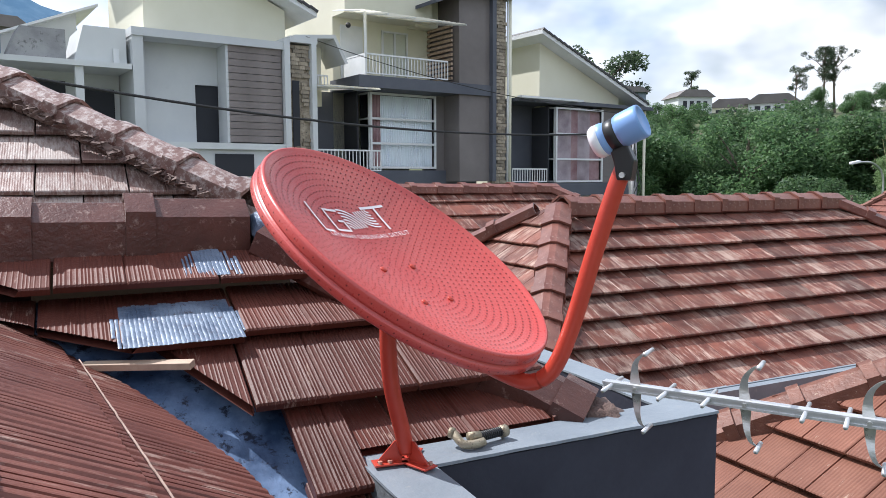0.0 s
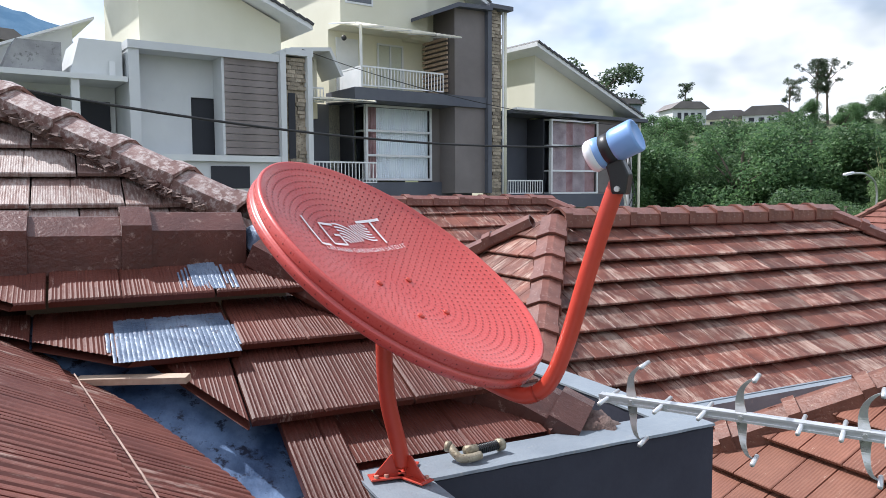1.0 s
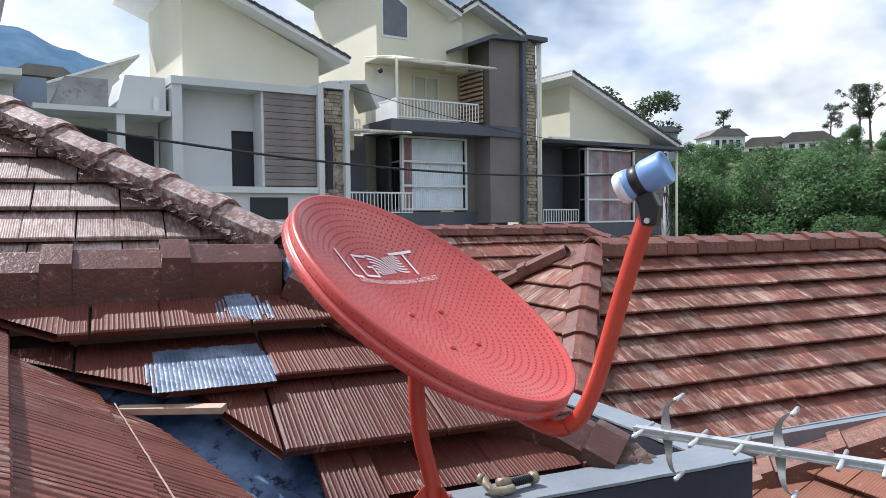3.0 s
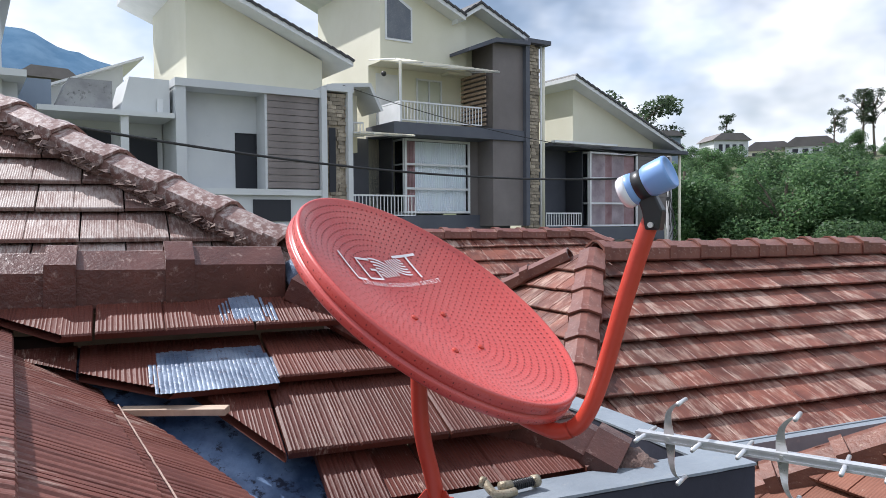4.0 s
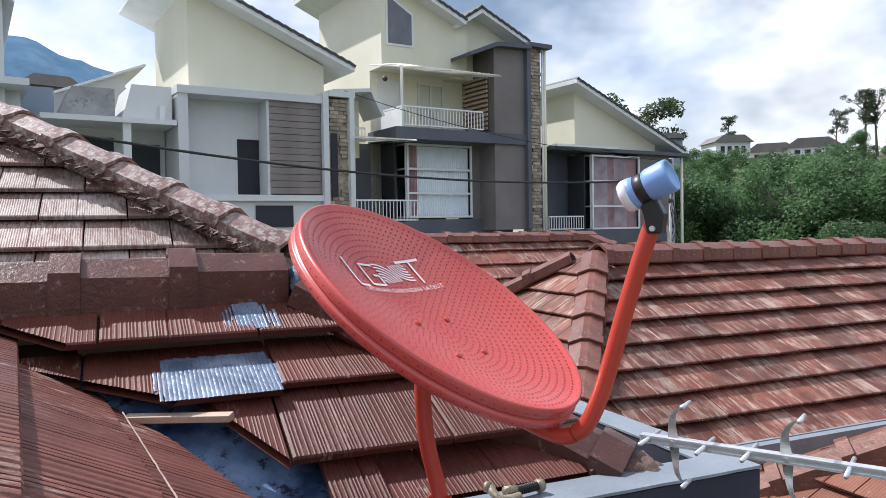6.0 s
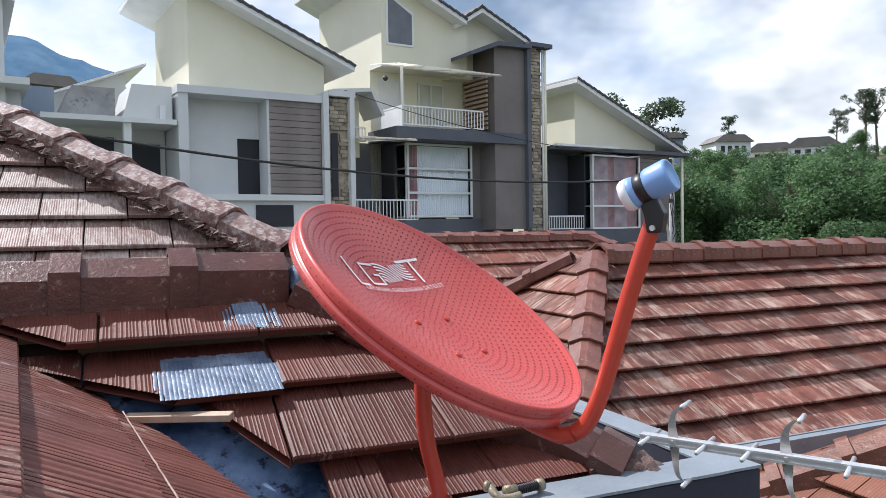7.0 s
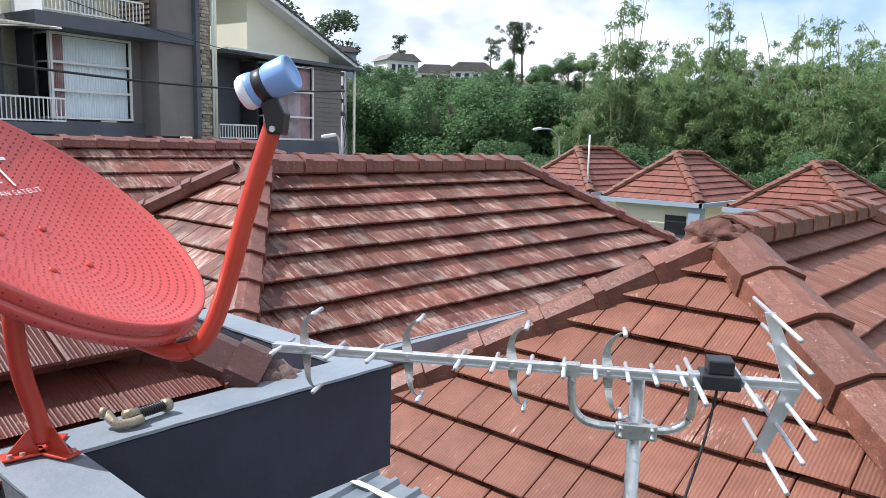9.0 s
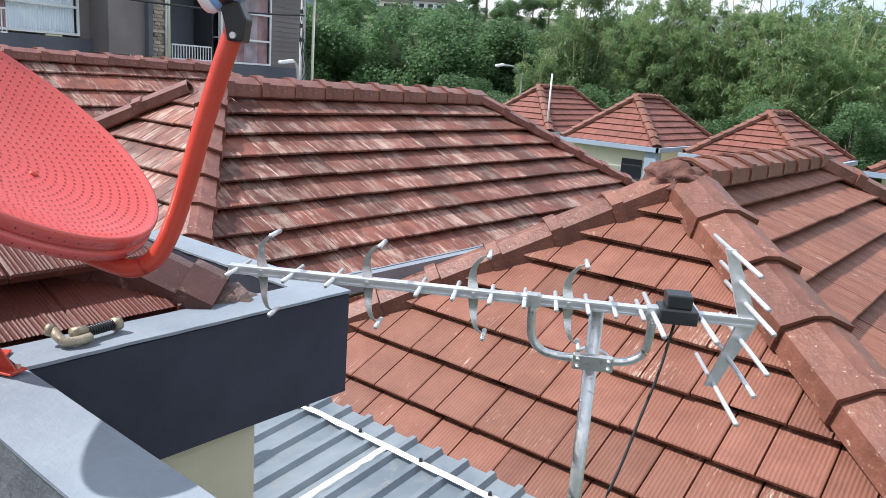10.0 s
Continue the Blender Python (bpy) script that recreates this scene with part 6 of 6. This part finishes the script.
for i in range(24):
    b = 52 + 36 * i / 23 + rt.uniform(-0.6, 0.6)
    plant("tree", b, 36 + rt.uniform(-3, 3), scale=rt.uniform(0.38, 0.55), turn=rt.uniform(0, 360), pick=rt.randrange(3))
for i in range(26):
    b = 37 + 23 * i / 25 + rt.uniform(-0.4, 0.4)
    plant("tree", b, 94 + rt.uniform(-9, 8), scale=rt.uniform(0.26, 0.36) if 42.5 < b < 50 else rt.uniform(0.56, 0.72), turn=rt.uniform(0, 360), pick=rt.randrange(3))
for i in range(16):
    b = 37 + 50 * i / 15 + rt.uniform(-1, 1)
    plant("tree", b, 82 + rt.uniform(-6, 6), scale=rt.uniform(0.7, 1.0), turn=rt.uniform(0, 360), pick=rt.randrange(3))
for b, d, s in ((44.2, 122, 0.66), (51.0, 112, 0.62), (52.6, 112, 0.86), (53.4, 113, 0.84), (37.3, 62, 1.52), (38.1, 64, 1.28), (-3.4, 95, 0.8), (-4.4, 98, 0.75), (-1.0, 96, 0.7), (76.0, 46, 0.8)):
    plant("dark", b, d, scale=s, turn=rt.uniform(0, 360), pick=rt.randrange(2))


# ---- far houses on the hill ----
def far_house(bearing, dist, wide, high, z0, mat, label, windows=True, turn=0.0, flat=False):
    x, y = dist * math.sin(radians(bearing)), dist * math.cos(radians(bearing))
    h = thing("far_house", label, "house", pose(x, y, z0, 0, 0, -bearing + turn), group="houses on the hill")
    box_part("wall", mat, h, -wide / 2, wide / 2, 0, wide, -12, high)
    if flat:
        box_part("roof_slab", H_WHITE, h, -wide * 0.55, wide * 0.55, -0.8, wide, high, high + 0.25)
    else:
        prism("roof", H_DARK, h, [(-wide * 0.58, high), (wide * 0.58, high), (wide * 0.3, high + wide * 0.2), (-wide * 0.3, high + wide * 0.2)], -0.4, wide + 0.4)
    if windows:
        for i in range(4):
            for k in range(2):
                u = -wide * 0.36 + wide * 0.2 * i
                z = high * (0.16 + 0.42 * k)
                box_part("window", DARKIN, h, u, u + wide * 0.11, -0.06, 0.02, z, z + high * 0.26)
        box_part("balcony", H_TRIM, h, -wide * 0.42, wide * 0.3, -0.8, 0.0, high * 0.46, high * 0.52)


far_house(44.5, 118, 5.2, 3.7, 12.6, H_WHITE, "white two-storey house with dark roof on the hill", turn=25)
far_house(40.2, 60, 2.0, 5.0, 6.0, H_BLUE, "plain blue-grey house wall", False, turn=20)
far_house(49.6, 125, 7.0, 2.2, 13.4, H_WHITE, "low house with brown roof among trees")
far_house(47.0, 130, 7.0, 2.0, 13.6, H_CREAM, "low house among trees")
far_house(69.8, 66, 8.0, 4.4, 6.1, H_WHITE, "white building half hidden behind bamboo", turn=-15, flat=True)
far_house(-3.9, 70, 4.6, 3.6, 13.0, H_DARK, "dark gabled house far up the street", False, turn=15)


# ---- street furniture ----
def street_lamp(x, y, h, out, label):
    t = thing("street_lamp", label, "street lamp", pose(x, y, 0))
    bm = bmesh.new()
    add_tube(bm, curve_pts([(0, 0, 0), (0, 0, h * 0.6), (0, 0, h * 0.9), (out[0] * 0.4, out[1] * 0.4, h * 1.0), (out[0], out[1], h * 1.01)], 8), 0.04, 8)
    part("pole", bm, STEEL, t, smooth=True)
    bm = bmesh.new()
    add_box(bm, -0.08, 0.4, -0.085, 0.085, -0.04, 0.06)
    a = math.atan2(out[1], out[0])
    part("lamp_head", bm, CREAM, t, "white lamp head", bevel=0.03, m=pose(out[0], out[1], h * 1.01, 0, 8, math.degrees(a)))


street_lamp(27.9, 18.55, 5.0, (-1.5, 0.0), "grey street lamp with curved arm")
street_lamp(15.2, 18.05, 4.5, (-0.3, 0.0), "grey street lamp beside a utility pole")

pole = thing("utility_pole", "concrete utility pole with cables", "utility pole", pose(15.45, 18.2, 0))
bm = bmesh.new()
add_tube(bm, [(0, 0, 0), (0, 0, 6.5)], 0.1, 12, radii=[0.12, 0.075])
part("pole", bm, H_CONC, pole, smooth=True)
for k, z in enumerate((5.2, 5.6, 6.0, 6.4)):
    bm = bmesh.new()
    bmesh.ops.create_cone(bm, cap_ends=True, segments=10, radius1=0.06, radius2=0.05, depth=0.12)
    part("insulator", bm, BLACK, pole, m=pose(-0.14, -0.1, z))
for k in range(5):
    bm = bmesh.new()
    add_tube(bm, curve_pts([(-0.1, -0.12, 6.2 - 0.3 * k), (-0.35 + 0.1 * k, -0.3, 5.4 - 0.3 * k), (-0.15, -0.2, 4.6 - 0.2 * k)], 6), 0.012, 6)
    part("cable_loop", bm, RUBBER, pole, smooth=True)


def wire(a, b, sag, r, label, n=24):
    a, b = Vector(a), Vector(b)
    bm = bmesh.new()
    add_tube(bm, [a.lerp(b, i / n) - Vector((0, 0, sag * 4 * (i / n) * (1 - i / n))) for i in range(n + 1)], r, 6)
    tagged(new("overhead_cable", finish(bm, "overhead_cable", RUBBER, smooth=True)), label, "cable")


wire((-4.0, 14.0, 6.75), (15.4, 18.1, 5.9), 0.62, 0.028, "thick black overhead cable above the street")
wire((6.7, 23.2, 8.9), (15.4, 18.1, 6.4), 0.35, 0.012, "thin black overhead cable to the pole")

mast = thing("roof_aerial", "thin white aerial rod on a tiled roof", "aerial", pose(20.6, 12.55, 3.0))
bm = bmesh.new()
add_tube(bm, [(0, 0, 0), (0, 0, 1.75)], 0.028, 8)
part("rod", bm, H_TRIM, mast, smooth=True)

# ---- mountain ----
bm = bmesh.new()
prev = None
for i in range(61):
    b = -32 + 40 * i / 60
    d = 1700
    x, y = d * math.sin(radians(b)), d * math.cos(radians(b))
    crest = 1700 * (0.197 + 0.0055 * max(0, -b) - 0.02 * max(0, b)) + 22 * noise.noise((b * 0.5, 0, 4)) + 7 * noise.noise((b * 2.1, 0, 2))
    cur = [bm.verts.new((x * 0.7, y * 0.7, 0)), bm.verts.new((x * 0.85, y * 0.85, crest * 0.55)), bm.verts.new((x, y, max(20, crest))), bm.verts.new((x * 1.2, y * 1.2, 0))]
    if prev:
        for k in range(3):
            bm.faces.new((prev[k], cur[k], cur[k + 1], prev[k + 1]))
    prev = cur
tagged(new("backdrop_mountain", finish(bm, "mountain", MOUNT, smooth=True)), "forested mountain with blue haze in its colour", "mountain", kind="structure")
